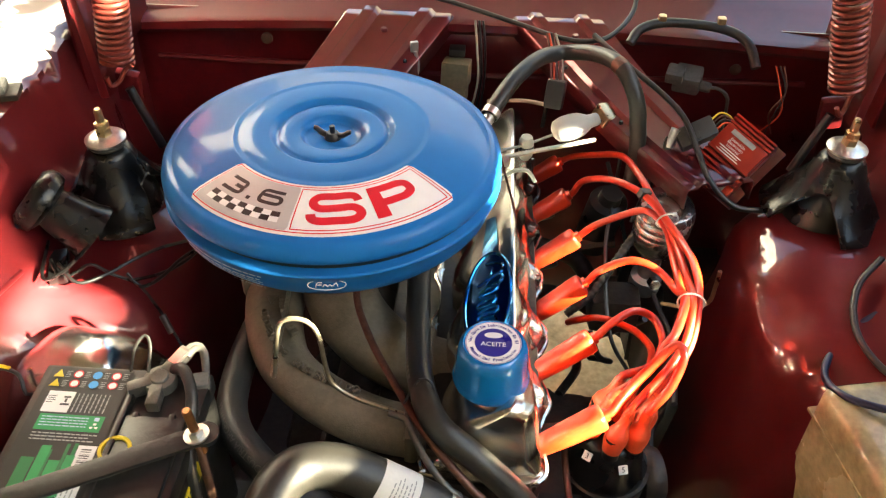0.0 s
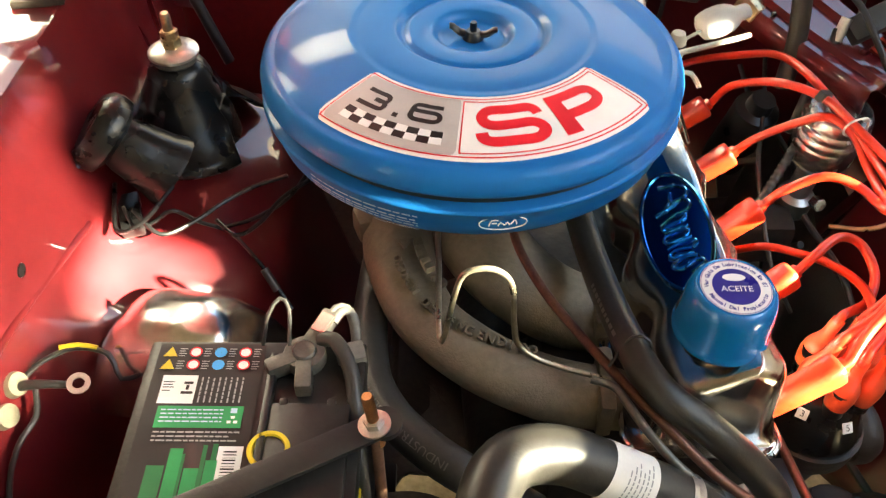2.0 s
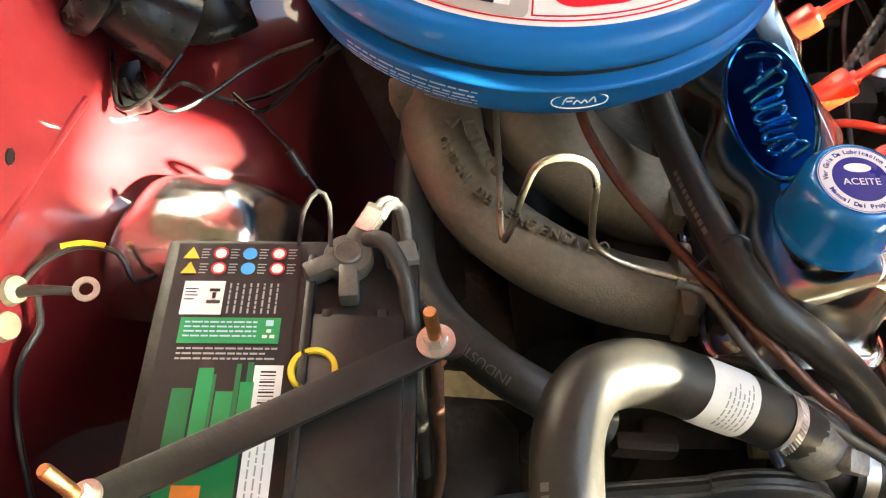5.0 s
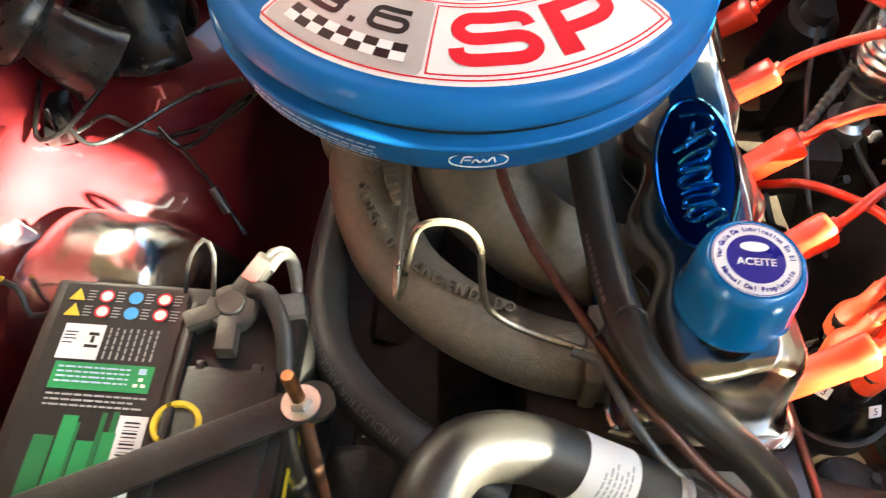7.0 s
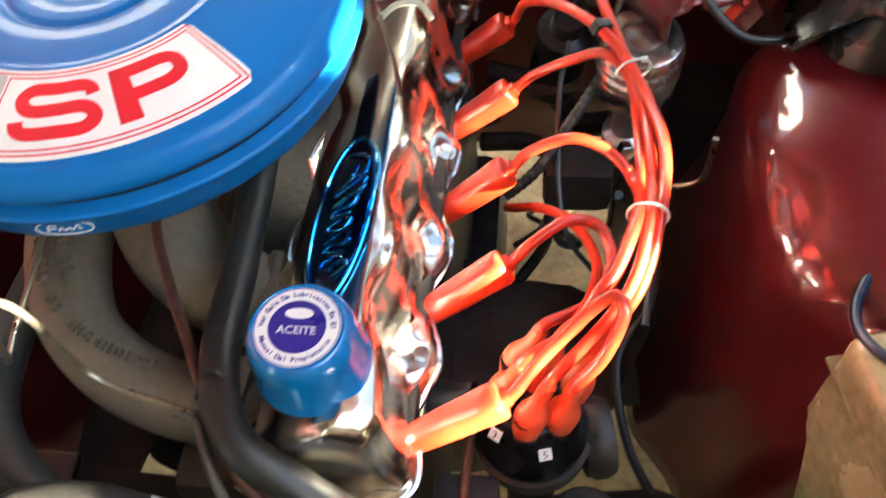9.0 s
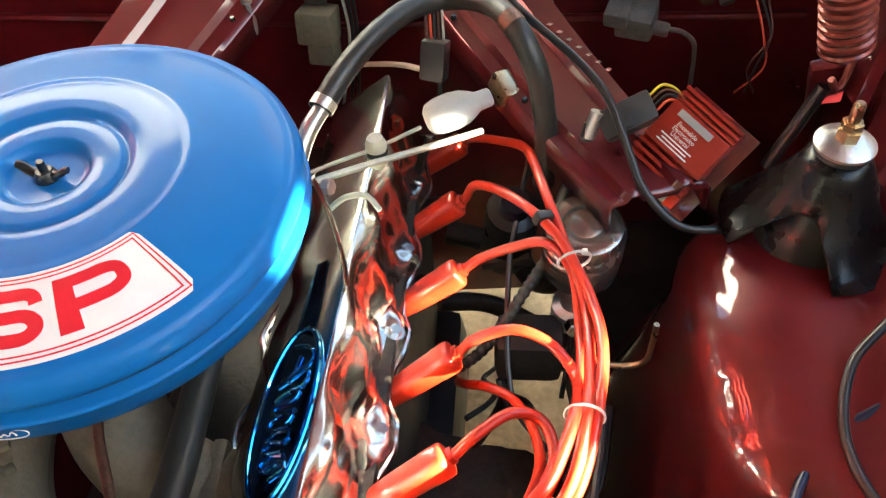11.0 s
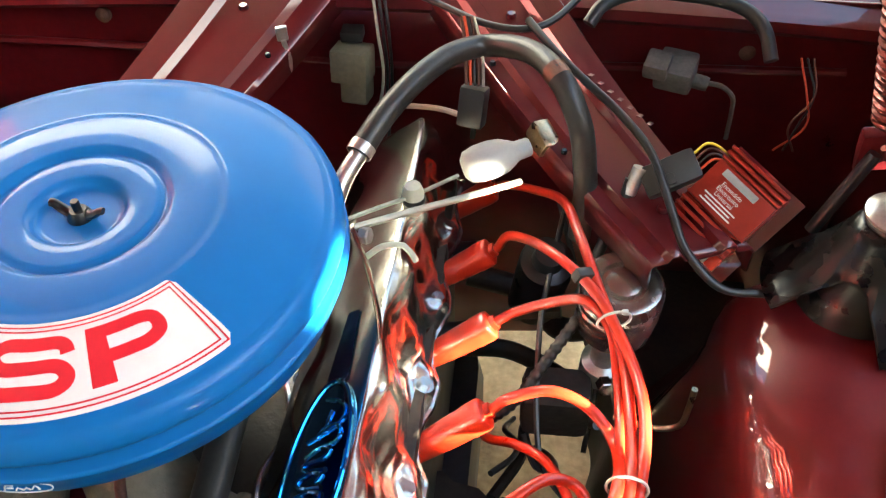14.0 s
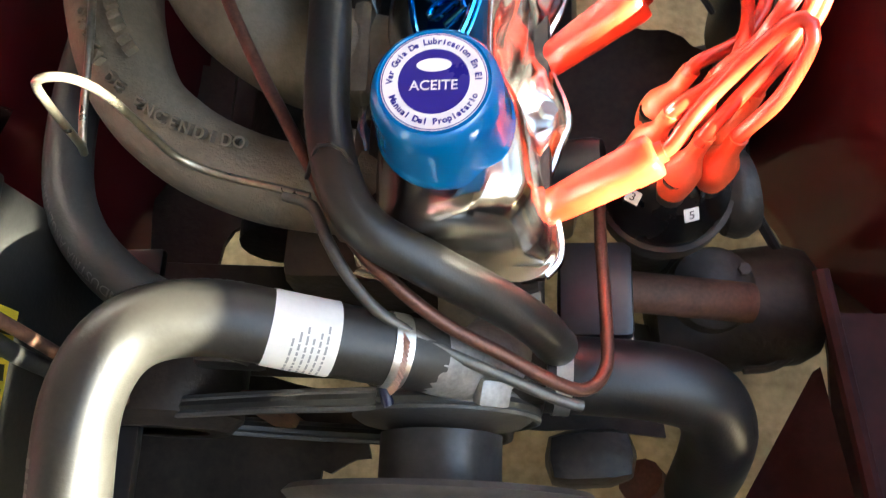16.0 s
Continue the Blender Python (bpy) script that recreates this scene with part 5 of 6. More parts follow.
solo("cowl_wire", tube([(-.02, .44, .93), (.1, .40, .925), (.2, .36, .915), (.27, .31, .918), (.315, .295, .925), (.345, .32, .93), (.37, .37, .94), (.375, .42, .97)], 0.0034, 10), BLACK_PLASTIC, "thin black wire along the cowl", "wire")

for sx, sy, lab in ((-.280, .037, "left"), (.600, .094, "right")):
    mount = thing("shock_absorber_mount", (sx, sy, .80), "black rubber shock absorber top with plated washer, nut and stud", "shock mount", "shock absorber mounts")
    m = Matrix.Translation((sx, sy, 0))
    rows = []
    for k in range(61):
        ang = 2 * math.pi * k / 60
        gap = max(0.0, math.cos(1.5 * (ang + 2.2)) ** 2 - 0.35) / 0.65
        low = 0.812 + 0.044 * math.sqrt(gap)
        prof = [(.001, .893), (.019, .893), (.024, .890), (.028, .884), (.032, .874), (.038, .862), (.047, .848), (.057, .832), (.070, .818), (.080, .812)]
        line = []
        for r, z in prof:
            if z < low:
                f = (z - .812) / .081
                z, r = low, .047 + (.08 - .047) * max(0, min(1, (.848 - low) / .036)) if low < .848 else .040
            line.append((sx + r * math.cos(ang), sy + r * math.sin(ang), z))
        rows.append(line)
    dome = part("dome", loft(rows), HORN_BLACK, mount, "black pressed steel cap on three legs")
    dome.modifiers.new("thickness", "SOLIDIFY").thickness = 0.003
    part("rubber_seat", lathe([(0, .85), (.03, .85), (.045, .83), (.05, .80), (0, .80)], m, 28), HORN_BLACK, mount)
    part("collar", lathe([(.014, .890), (.020, .893), (.022, .896), (.020, .902), (0, .902)], m, 32), RUBBER, mount)
    part("washer", lathe([(0, .9085), (.010, .9085), (.021, .9055), (.0238, .9035), (.0238, .901), (.020, .900), (0, .900)], m, 40), STEEL, mount)
    part("nut", prism(hexagon(.0095), .010, m @ pose(0, 0, .9085), 0.001), BRASS, mount)
    part("lock_nut", prism(hexagon(.0085), .007, m @ pose(0, 0, .9185, 0, 0, 25), 0.001), BRASS, mount)
    part("stud", lathe([(0, .943), (.0035, .943), (.0048, .940), (.0048, .91), (0, .91)], m, 14), BRASS, mount)


def hinge(x0, x1, y, mirror):
    s = -1 if mirror else 1
    h = thing("spring_assembly", (x0, y, .9), "red painted hood hinge with a heavy coil spring", "hood spring", "hood springs")
    a, b = Vector((x0, y, .948)), Vector((x1, y + .01, 1.11))
    axis = (b - a).normalized()
    m = axes_at(a, axis)
    turns, L = 22, (b - a).length
    pts = [m @ Vector((.0185 * math.cos(t), .0185 * math.sin(t), L * t / (2 * math.pi * turns))) for t in [2 * math.pi * turns * k / (turns * 14) for k in range(turns * 14 + 1)]]
    part("spring", tube(pts, 0.0031, 7, 1.0), SPRING, h, "dark red coil spring")
    part("hook", tube([m @ Vector((.0185, 0, 0)), m @ Vector((.008, .004, -.01)), m @ Vector((0, 0, -.026)), m @ Vector((-.008, -.006, -.03)), m @ Vector((-.012, -.008, -.018))], 0.0032, 8, 0.003), SPRING, h)
    part("bracket", box((.03, .012, .05), Matrix.Translation((x0 + s * .0, y + .018, .905)) @ pose(0, 0, 0, 15, s * 10, 0), 0.003), RED_PAINT, h)
    part("arm", box((.012, .03, .30), Matrix.Translation((x0 - s * .04, y + .02, 1.05)) @ pose(0, 0, 0, -8, -s * 8, 0), 0.003), RED_PAINT, h)
    part("side_plate", box((.004, .24, .24), pose(x0 - s * .075, y + .17, .985), 0.001), RED_PAINT, h)
    part("strut", tube([(x0 + s * .005, y + .005, .91), (x0 + s * .02, y + .0, .87), (x0 + s * .035, y - .005, .83)], 0.006, 10), BLACK_PAINT, h)
    return h


SPRING = material("spring_paint", (0.2, 0.035, 0.025), 0.35, 0.5, 0.3, 0.25, 60, 0.1, 200)
hinge(-.290, -.272, .135, False)
hinge(.600, .562, .15, True)

tank = thing("washer_tank", (.6, -.2, .6), "translucent amber plastic tank with a dark cable over it", "tank")
part("body", box((.11, .16, .26), pose(.605, -.24, .655, 0, 0, 12), 0.018, None, 3), TANK, tank)
tm4 = pose(.605, -.24, .655, 0, 0, 12)
part("seam", box((.113, .163, .005), tm4 @ Matrix.Translation((0, 0, .085)), .002), TANK, tank)
for k in range(3):
    part("rib", box((.008, .006, .20), tm4 @ Matrix.Translation((-.03 + .03 * k, -.081, -.01)), .002), TANK, tank)
part("cap", lathe([(0, .02), (.02, .02), (.022, .015), (.022, 0), (0, 0)], pose(.62, -.26, .785), 28), BLACK_PLASTIC, tank)
solo("blue_cable", tube([(.66, -.06, .80), (.62, -.075, .795), (.575, -.105, .775), (.548, -.15, .772), (.552, -.19, .785), (.59, -.215, .795), (.64, -.21, .79)], 0.0042, 10), BLUE_CABLE, "very dark blue cable looped over the tank", "cable")
solo("black_cable", tube([(.63, -.02, .83), (.60, -.05, .81), (.588, -.10, .795), (.60, -.15, .79), (.64, -.18, .78), (.68, -.2, .77)], 0.004, 10), BLACK_PLASTIC, "black cable on the inner fender", "cable")

# ---- rear of the bay ----
arch = thing("brake_hose", (.3, .25, .85), "thick black hose arching to the firewall with a metal band", "hose", "hoses")
part("rubber", tube([(.172, .145, .89), (.19, .18, .905), (.212, .222, .912), (.24, .265, .912), (.272, .29, .907), (.312, .262, .922), (.34, .212, .93), (.36, .188, .90), (.368, .18, .86), (.371, .176, .83), (.37, .17, .78)], 0.0108, 20), RUBBER_GREY, arch)
part("band", loft([[on_hose([(.33, .23, .929), (.34, .212, .93), (.352, .198, .914)], .0108)(w, a, 0.0008) for a in [2 * math.pi * k / 28 for k in range(29)]] for w in (.012, .022)]), COPPER_PIPE, arch, "brown metal band")
part("end_clamp", loft([[on_hose([(.166, .128, .882), (.172, .145, .89), (.19, .18, .905)], .0108)(w, a, 0.001) for a in [2 * math.pi * k / 28 for k in range(29)]] for w in (.02, .03)]), STEEL, arch, "metal hose clamp")
part("spigot", tube([(.174, .148, .891), (.162, .12, .88), (.15, .08, .85)], 0.008, 12), STEEL, arch)
cup = thing("vacuum_valve", (.285, .19, .84), "white plastic valve body with a rounded cap", "valve")
wm = axes_at((.288, .193, .852), (.1, -.5, .85), (.9, .42, .1))
part("body", lathe([(0, -.0325), (.009, -.0320), (.0150, -.028), (.0178, -.018), (.0182, -.004), (.0165, .007), (.0125, .015), (.0095, .020), (.0090, .032), (.0075, .034), (0, .034)], wm @ pose(0, 0, 0, 0, 90, 0) @ Matrix.Diagonal((.75, 1, 1, 1)), 20), WHITE_PLASTIC, cup, sharp=50)
part("bracket", box((.03, .03, .02), pose(.335, .235, .845, 20, 10, 35), 0.003), BRASS, cup, "rusty metal bracket")
throttle = thing("throttle_linkage", (.25, .12, .83), "bright steel throttle rod crossing the valve cover", "rod")
part("rod", tube([(.172, .067, .876), (.22, .10, .868), (.26, .128, .86), (.312, .166, .849)], 0.0031, 10), DUSTY_STEEL, throttle)
part("thin_rod", tube([(.170, .069, .884), (.20, .105, .87), (.221, .126, .863), (.256, .163, .855)], 0.0018, 8), DUSTY_STEEL, throttle)
ball = part("ball", lathe([(0, .016), (.007, .015), (.0095, .008), (.0095, -.012), (.006, -.018), (0, -.018)], pose(.221, .126, .860), 18), BEIGE, throttle)
part("band", lathe([(.0098, .003), (.0104, .002), (.0104, -.002), (.0098, -.003)], pose(.221, .126, .860), 18), BLACK_PLASTIC, ball)
part("hook", tube([(.19, .052, .86), (.205, .058, .87), (.222, .062, .868), (.232, .058, .855)], 0.0026, 8), BEIGE, throttle)
hold = thing("air_cleaner_bracket", (.19, .04, .87), "bright steel air cleaner support bracket with a hex bolt", "bracket")
part("strip", tube([(.186, .045, .905), (.196, .035, .875), (.207, .01, .85), (.212, -.01, .838)], 0.005, 8, 0.004, 0.3), CHROME, hold)
part("bolt", prism(hexagon(.007), .008, axes_at((.190, .055, .885), (1, -.3, .2)), 0.001), STEEL, hold)
relay = thing("relay_box", (.12, .35, .83), "dusty yellowed plastic relay box on the firewall", "relay")
part("body", box((.042, .035, .038), pose(.120, .37, .824, -10, 0, -8), 0.004), RELAY, relay)
part("base", box((.031, .03, .028), pose(.122, .37, .791, -10, 0, -8), 0.004), RELAY, relay)
part("tab", box((.024, .02, .012), pose(.120, .385, .852), 0.002), RUBBER_GREY, relay)
for k in range(3):
    solo("firewall_wire", tube([(.145 + .006 * k, .39, .90), (.150 + .006 * k, .375, .86), (.152 + .005 * k, .37, .80), (.13 + .01 * k, .37, .70)], 0.0018, 7), BEIGE if k == 0 else BLACK_PLASTIC, "thin wire running down the firewall", "wire", "firewall wires")
plug = thing("wire_plug", (.265, .27, .84), "black wiring plug with brown and orange wires", "connector")
part("body", box((.026, .02, .04), pose(.262, .255, .862, -20, 0, -15), 0.004), BLACK_PLASTIC, plug)
for k in range(5):
    part("wire", tube([(.255 + .004 * k, .262, .88), (.252 + .004 * k, .285, .905), (.246 + .003 * k, .31, .925)], 0.0015, 6), (COPPER_PIPE, SILICONE_DARK, BLACK_PLASTIC, COPPER_PIPE, BEIGE)[k], plug)
solo("speedo_cable", tube([(.17, .33, .80), (.22, .30, .822), (.262, .268, .835)], 0.003, 8), BEIGE, "thin pale cable at the firewall", "cable")
solo("firewall_clip", box((.012, .006, .016), pose(.06, .33, .885, 0, 0, 20), 0.002), STEEL, "small steel clip with a hanging chain", "clip")
solo("firewall_chain", tube([(.062, .325, .88), (.066, .322, .86), (.064, .322, .845)], 0.003, 8), STEEL, "short bright hanging link", "chain link")
solo("cowl_hose", tube([(.37, .36, .89), (.385, .375, .905), (.42, .385, .912), (.48, .385, .91), (.52, .375, .905), (.54, .355, .895), (.548, .33, .875)], 0.007, 12), RUBBER, "black hose clipped under the cowl", "hose", "hoses")
for x in (.415, .50):
    solo("hose_clip", box((.012, .012, .018), pose(x, .385, .915), 0.003), BRASS, "small metal hose clip", "clip", "hose clips")
brake = thing("wiper_motor", (.47, .37, .8), "dusty grey plastic wiper switch housing behind the brace", "motor")
part("body", box((.040, .04, .028), pose(.468, .375, .828, 10, 0, -18), 0.005), DUST_GREY, brake)
part("cover", box((.026, .03, .018), pose(.447, .37, .838, 10, 0, -18), 0.004), DUST_GREY, brake)
part("socket", lathe([(0, .012), (.007, .012), (.008, .008), (.008, -.004), (0, -.004)], axes_at((.49, .366, .822), (1, -.3, -.1)), 16), DUST_GREY, brake)
part("cable", tube([(.497, .364, .822), (.515, .362, .82), (.53, .365, .805), (.535, .37, .78), (.538, .375, .74)], .0028, 8), DUST_GREY, brake, "thin grey cable")
for k in range(3):
    solo("loom_wire", tube([(.575 + .006 * k, .33, .88), (.585 + .008 * math.sin(k), .31, .85), (.59 - .008 * k, .30, .82), (.57 + .01 * k, .31, .78)], 0.0012, 7), (SILICONE_DARK, BLACK_PLASTIC, COPPER_PIPE, BLACK_PLASTIC, SILICONE_DARK)[k], "thin coloured loom wire at the firewall", "wire", "loom wires")

# ---- left side ----
horn = thing("horn", (-.3, -.08, .84), "black painted horn with a fluted trumpet", "horn")
hm = axes_at((-.297, -.056, .853), (.74, .02, -.66)) @ Matrix.Scale(.86, 4)
part("trumpet", lathe([(.012, -.05), (.024, -.038), (.030, -.02), (.033, 0), (.036, .018), (.040, .030), (.041, .035), (.037, .035), (.030, .02), (.018, 0), (0, -.01)], hm, 40), HORN_BLACK, horn)
part("body", lathe([(0, -.062), (.034, -.062), (.042, -.055), (.044, -.045), (.042, -.036), (.03, -.03), (0, -.03)], hm, 40), HORN_BLACK, horn)
part("foot", box((.02, .05, .012), pose(-.31, -.09, .81, 0, 0, 20), 0.002), HORN_BLACK, horn)
plugh = thing("horn_connector", (-.348, -.085, .863), "crimped spade connector with a blue sleeve on a red wire", "connector")
part("sleeve", tube([(-.352, -.092, .860), (-.344, -.083, .865)], 0.0042, 12), BLUE_CABLE, plugh)
part("spade", box((.012, .009, .006), pose(-.337, -.075, .87, 20, 0, 48), 0.001), BRASS, plugh)
part("wire", tube([(-.352, -.092, .860), (-.364, -.085, .868), (-.368, -.06, .885), (-.36, -.03, .895)], 0.0022, 8), RED_INK, plugh)
solo("horn_wire", tube([(-.31, -.10, .83), (-.30, -.11, .812), (-.285, -.10, .812), (-.27, -.092, .818), (-.25, -.088, .80), (-.232, -.086, .79), (-.215, -.095, .785), (-.19, -.115, .765), (-.165, -.137, .735)], 0.0019, 8), HORN_BLACK, "black wire drooping over the wheel housing", "wire", "left wires")
solo("horn_wire", tube([(-.232, -.086, .79), (-.20, -.07, .79), (-.17, -.05, .80), (-.15, -.02, .815)], 0.0021, 8), HORN_BLACK, "black wire drooping over the wheel housing", "wire", "left wires")
bucket = thing("headlamp_bucket", (-.24, -.2, .72), "glossy dark rounded metal bucket reflecting the light", "lamp bucket")
rows = []
for i in range(41):
    u = -1 + i / 20
    line = []
    for k in range(41):
        v = -1 + k / 20
        q = max(0.0, 1 - abs(u) ** 3.2) ** 0.5 * max(0.0, 1 - abs(v) ** 3.0) ** 0.6
        p = Vector((-.243 + .070 * u + .012 * v, -.203 + .058 * v - .01 * u, .724 + .090 * q - .012 * v))
        w = noise.noise(p * 14) * .007 + noise.noise(p * 42) * .0022
        line.append(p + Vector((w * .4, -w * .5, w * q)))
    rows.append(line)
part("shell", loft(rows), MIRROR_DARK, bucket, sharp=70)
part("plug", lathe([(0, .004), (.005, .003), (.006, 0), (.006, -.004), (0, -.004)], axes_at((-.2, -.225, .782), (.3, -.5, .8)), 14), CHROME, bucket)
ringt = thing("ring_terminal", (-.3, -.286, .82), "bright ring terminal on black taped wires", "terminal")
part("ring", lathe([(.0045, -.0008), (.0085, -.0008), (.0085, .0008), (.0045, .0008), (.0045, -.0008)], pose(-.296, -.286, .823, 10, 10), 24), STEEL, ringt)
part("shank", tube([(-.303, -.287, .822), (-.318, -.287, .823), (-.335, -.286, .82), (-.352, -.284, .81)], lambda t: .0028 + .0018 * t, 10), BLACK_PLASTIC, ringt)
part("wire", tube([(-.33, -.285, .818), (-.33, -.30, .80), (-.34, -.32, .79), (-.35, -.34, .76), (-.345, -.38, .72), (-.34, -.42, .66)], 0.0024, 8), BLACK_PLASTIC, ringt)
part("loop_wire", tube([(-.345, -.284, .815), (-.335, -.262, .815), (-.315, -.245, .812), (-.29, -.245, .805), (-.28, -.258, .79), (-.268, -.25, .785)], 0.0022, 8), BLACK_PLASTIC, ringt)
part("yellow_wire", tube([(-.325, -.2475, .815), (-.312, -.2425, .8125), (-.298, -.2425, .809)], 0.0025, 8), YELLOW, ringt, "short yellow green wire")
for k in range(2):
    part("terminal_block", lathe([(0, .012), (.009, .012), (.011, .004), (.011, -.006), (0, -.006)], axes_at((-.352 - .004 * k, -.283 - .02 * k, .815 - .012 * k), (1, -.2, .5)), 16), RELAY, ringt)
for q in ((-.317, -.168, .792), (-.325, -.02, .86), (-.36, .05, .90), (-.30, -.215, .765)):
    solo("rivet", lathe([(0, .004), (.004, .003), (.0055, 0), (.0055, -.003), (0, -.003)], axes_at(q, (.7, 0, .7)), 14), STEEL, "small steel screw head in the red panel", "screw", "panel screws")
bump_b = thing("hood_bumper", (-.385, .02, .95), "black rubber hood stop on a steel clip", "hood stop")
part("clip", box((.045, .03, .008), pose(-.385, .03, .962, 0, 0, 15), 0.002), GREASE, bump_b)
part("rubber", box((.02, .025, .014), pose(-.385, .03, .97, 0, 0, 15), 0.004), RUBBER, bump_b)

# ---- front of the engine ----
fan = thing("water_pump_pulley", (.16, -.39, .6), "black water pump pulley with a worn fan belt", "pulley")
fm = axes_at((.163, -.372, .64), (0, -1, .02))
part("pulley", lathe([(0, .012), (.03, .012), (.04, .006), (.058, .004), (.064, .0), (.056, -.006), (.064, -.012), (.05, -.018), (0, -.018)], fm, 48), PULLEY, fan)
part("hub", lathe([(0, .05), (.041, .05), (.043, .046), (.043, .012), (0, .012)], fm, 40), PULLEY, fan)
part("clutch", lathe([(0, .062), (.09, .062), (.104, .058), (.108, .054), (.104, .050), (.034, .048), (0, .048)], fm, 48), PULLEY, fan)
belt = [(.163 + .0675 * math.cos(a), .64 + .0675 * math.sin(a)) for a in [radians(d) for d in range(-50, 140, 10)]] + [(.05, .675), (-.03, .645), (-.075, .625), (-.092, .60), (-.075, .57), (.04, .50), (.16, .47), (.2, .5), (.207, .56)]
fan_belt = thing("fan_belt", (.16, -.366, .6), "worn grey black ribbed fan belt round the pulleys", "belt")
for k in range(3):
    line = [(x, -.3615 - .0052 * k, z) for x, z in belt]
    part("rib", sweep(bmesh.new(), line + [line[0]], 0.0031, 8, 0.01, False, 1.0), BELT, fan_belt)
line = [(.163 + .98 * (x - .163), -.3667, .64 + .98 * (z - .64)) for x, z in belt]
part("backing", sweep(bmesh.new(), line + [line[0]], 0.0052, 8, 0.01, False, 1.0), RUBBER, fan_belt)
alt = thing("alternator", (-.02, -.37, .58), "dark grimy alternator beside the fan pulley", "alternator")
part("body", lathe([(0, .05), (.045, .05), (.055, .04), (.057, -.04), (.045, -.055), (0, -.055)], axes_at((-.055, -.33, .60), (0, -1, 0)), 36), GREASE, alt)
part("pulley", lathe([(0, .02), (.03, .02), (.034, .012), (.028, .006), (.034, 0), (0, 0)], axes_at((-.055, -.36, .60), (0, -1, 0)), 32), STEEL, alt)
part("bracket", box((.05, .02, .03), pose(.02, -.335, .685, 0, 15, 0), 0.006), GREASE, alt)
part("ear", box((.05, .016, .02), pose(.085, -.335, .69, 0, 8, 0), 0.006), GREASE, alt)
low = thing("lower_hose", (.32, -.34, .65), "thick black lower radiator hose with a clamp", "hose", "hoses")
LOWH = [(.235, -.345, .672), (.27, -.346, .668), (.31, -.348, .660), (.343, -.355, .644), (.358, -.372, .615), (.360, -.39, .57), (.358, -.41, .50)]
part("rubber", tube(LOWH, 0.0265, 24), RUBBER_SHADED, low)
lp = on_hose(LOWH, 0.0265)
part("clamp", loft([[lp(.006 + w, a, .0012) for a in [2 * math.pi * k / 40 for k in range(41)]] for w in (0, .011)]), STEEL, low, "worm drive hose clamp")
part("screw", lathe([(0, .014), (.005, .014), (.0055, .0), (0, .0)], axes_at(lp(.012, -1.9, .002), (0, -1, .2)), 12), STEEL, low)
part("spigot", tube([(.19, -.342, .672), (.245, -.343, .671)], 0.023, 20), GREASE, low)
cover_f = thing("front_apron", (.5, -.42, .6), "dull dark red lower front panel with a folded edge", "panel")
part("sheet", loft([[(.43 + .02 * t + s * .2, -.30 - .28 * t, .66 - .01 * s) for s in (0, .5, 1)] for t in [i / 8 for i in range(9)]]), RED_DARK, cover_f)
part("fold", tube([(.425, -.27, .66), (.435, -.36, .66), (.45, -.50, .66), (.46, -.6, .66)], 0.006, 8), RED_DARK, cover_f)
part("gusset", loft([[(.436 + .02 * t - .105 * s * t, -.325 - .14 * t, .60 - .02 * s) for s in (0, .5, 1)] for t in [i / 8 for i in range(9)]]), RED_DARK, cover_f)
steer = thing("steering_box", (.385, -.26, .45), "greasy black steering box with its input shaft", "steering box")
part("body", lathe([(0, .075), (.03, .075), (.046, .066), (.053, .05), (.053, -.04), (.046, -.062), (0, -.066)], axes_at((.392, -.257, .50), (1, .12, 0)) @ Matrix.Diagonal((1, .92, 1.05, 1)), 36), GREASE, steer)
part("top_cover", lathe([(0, .012), (.028, .012), (.034, .008), (.036, 0), (.036, -.02), (0, -.02)], axes_at((.372, -.252, .552), (.1, -.1, 1)), 28), GREASE, steer)
for a in (30, 120, 210, 300):
    part("bolt", prism(hexagon(.0055), .006, axes_at((.372 + .028 * math.cos(radians(a)), -.252 + .028 * math.sin(radians(a)), .560), (.1, -.1, 1)), .0006), GREASE, steer)
part("shaft", tube([(.295, -.262, .585), (.34, -.264, .575), (.40, -.266, .56)], .0165, 16), RUST, steer, "rusty brown shaft tube")
part("lip", tube([(.40, -.312, .515), (.425, -.308, .512), (.452, -.292, .512)], .0035, 8), PULLEY, steer, "worn bright lip")
front_h = thing("front_housing", (.272, -.28, .55), "dull dark cast housing at the engine front corner", "housing")
part("body", box((.052, .07, .13), pose(.272, -.282, .598), .006), BLACK_SATIN, front_h)
part("flange", box((.062, .012, .10), pose(.268, -.318, .60), .003), BLACK_SATIN, front_h)
for q in ((.247, .645), (.291, .64), (.291, .57)):
    part("bolt", prism(hexagon(.0055), .005, axes_at((q[0], -.324, q[1]), (0, -1, 0)), .0006), BLACK_SATIN, front_h)
# the plates are filler: they hide bright ground where the bay looks dark
lower = thing("lower_dark_fill", (.1, -.2, .5), "dark filler plates with block and stay under the engine front", "splash plate")
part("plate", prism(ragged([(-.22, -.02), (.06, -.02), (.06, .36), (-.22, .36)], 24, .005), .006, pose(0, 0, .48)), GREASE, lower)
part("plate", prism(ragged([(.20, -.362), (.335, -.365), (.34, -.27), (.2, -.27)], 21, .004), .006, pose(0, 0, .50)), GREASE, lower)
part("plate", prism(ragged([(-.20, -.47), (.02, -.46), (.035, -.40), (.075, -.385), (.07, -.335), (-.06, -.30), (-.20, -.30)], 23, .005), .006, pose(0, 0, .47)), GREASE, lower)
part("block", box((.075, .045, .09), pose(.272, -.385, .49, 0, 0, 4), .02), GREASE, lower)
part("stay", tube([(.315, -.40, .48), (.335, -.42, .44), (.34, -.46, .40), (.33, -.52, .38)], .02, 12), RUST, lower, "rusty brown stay")
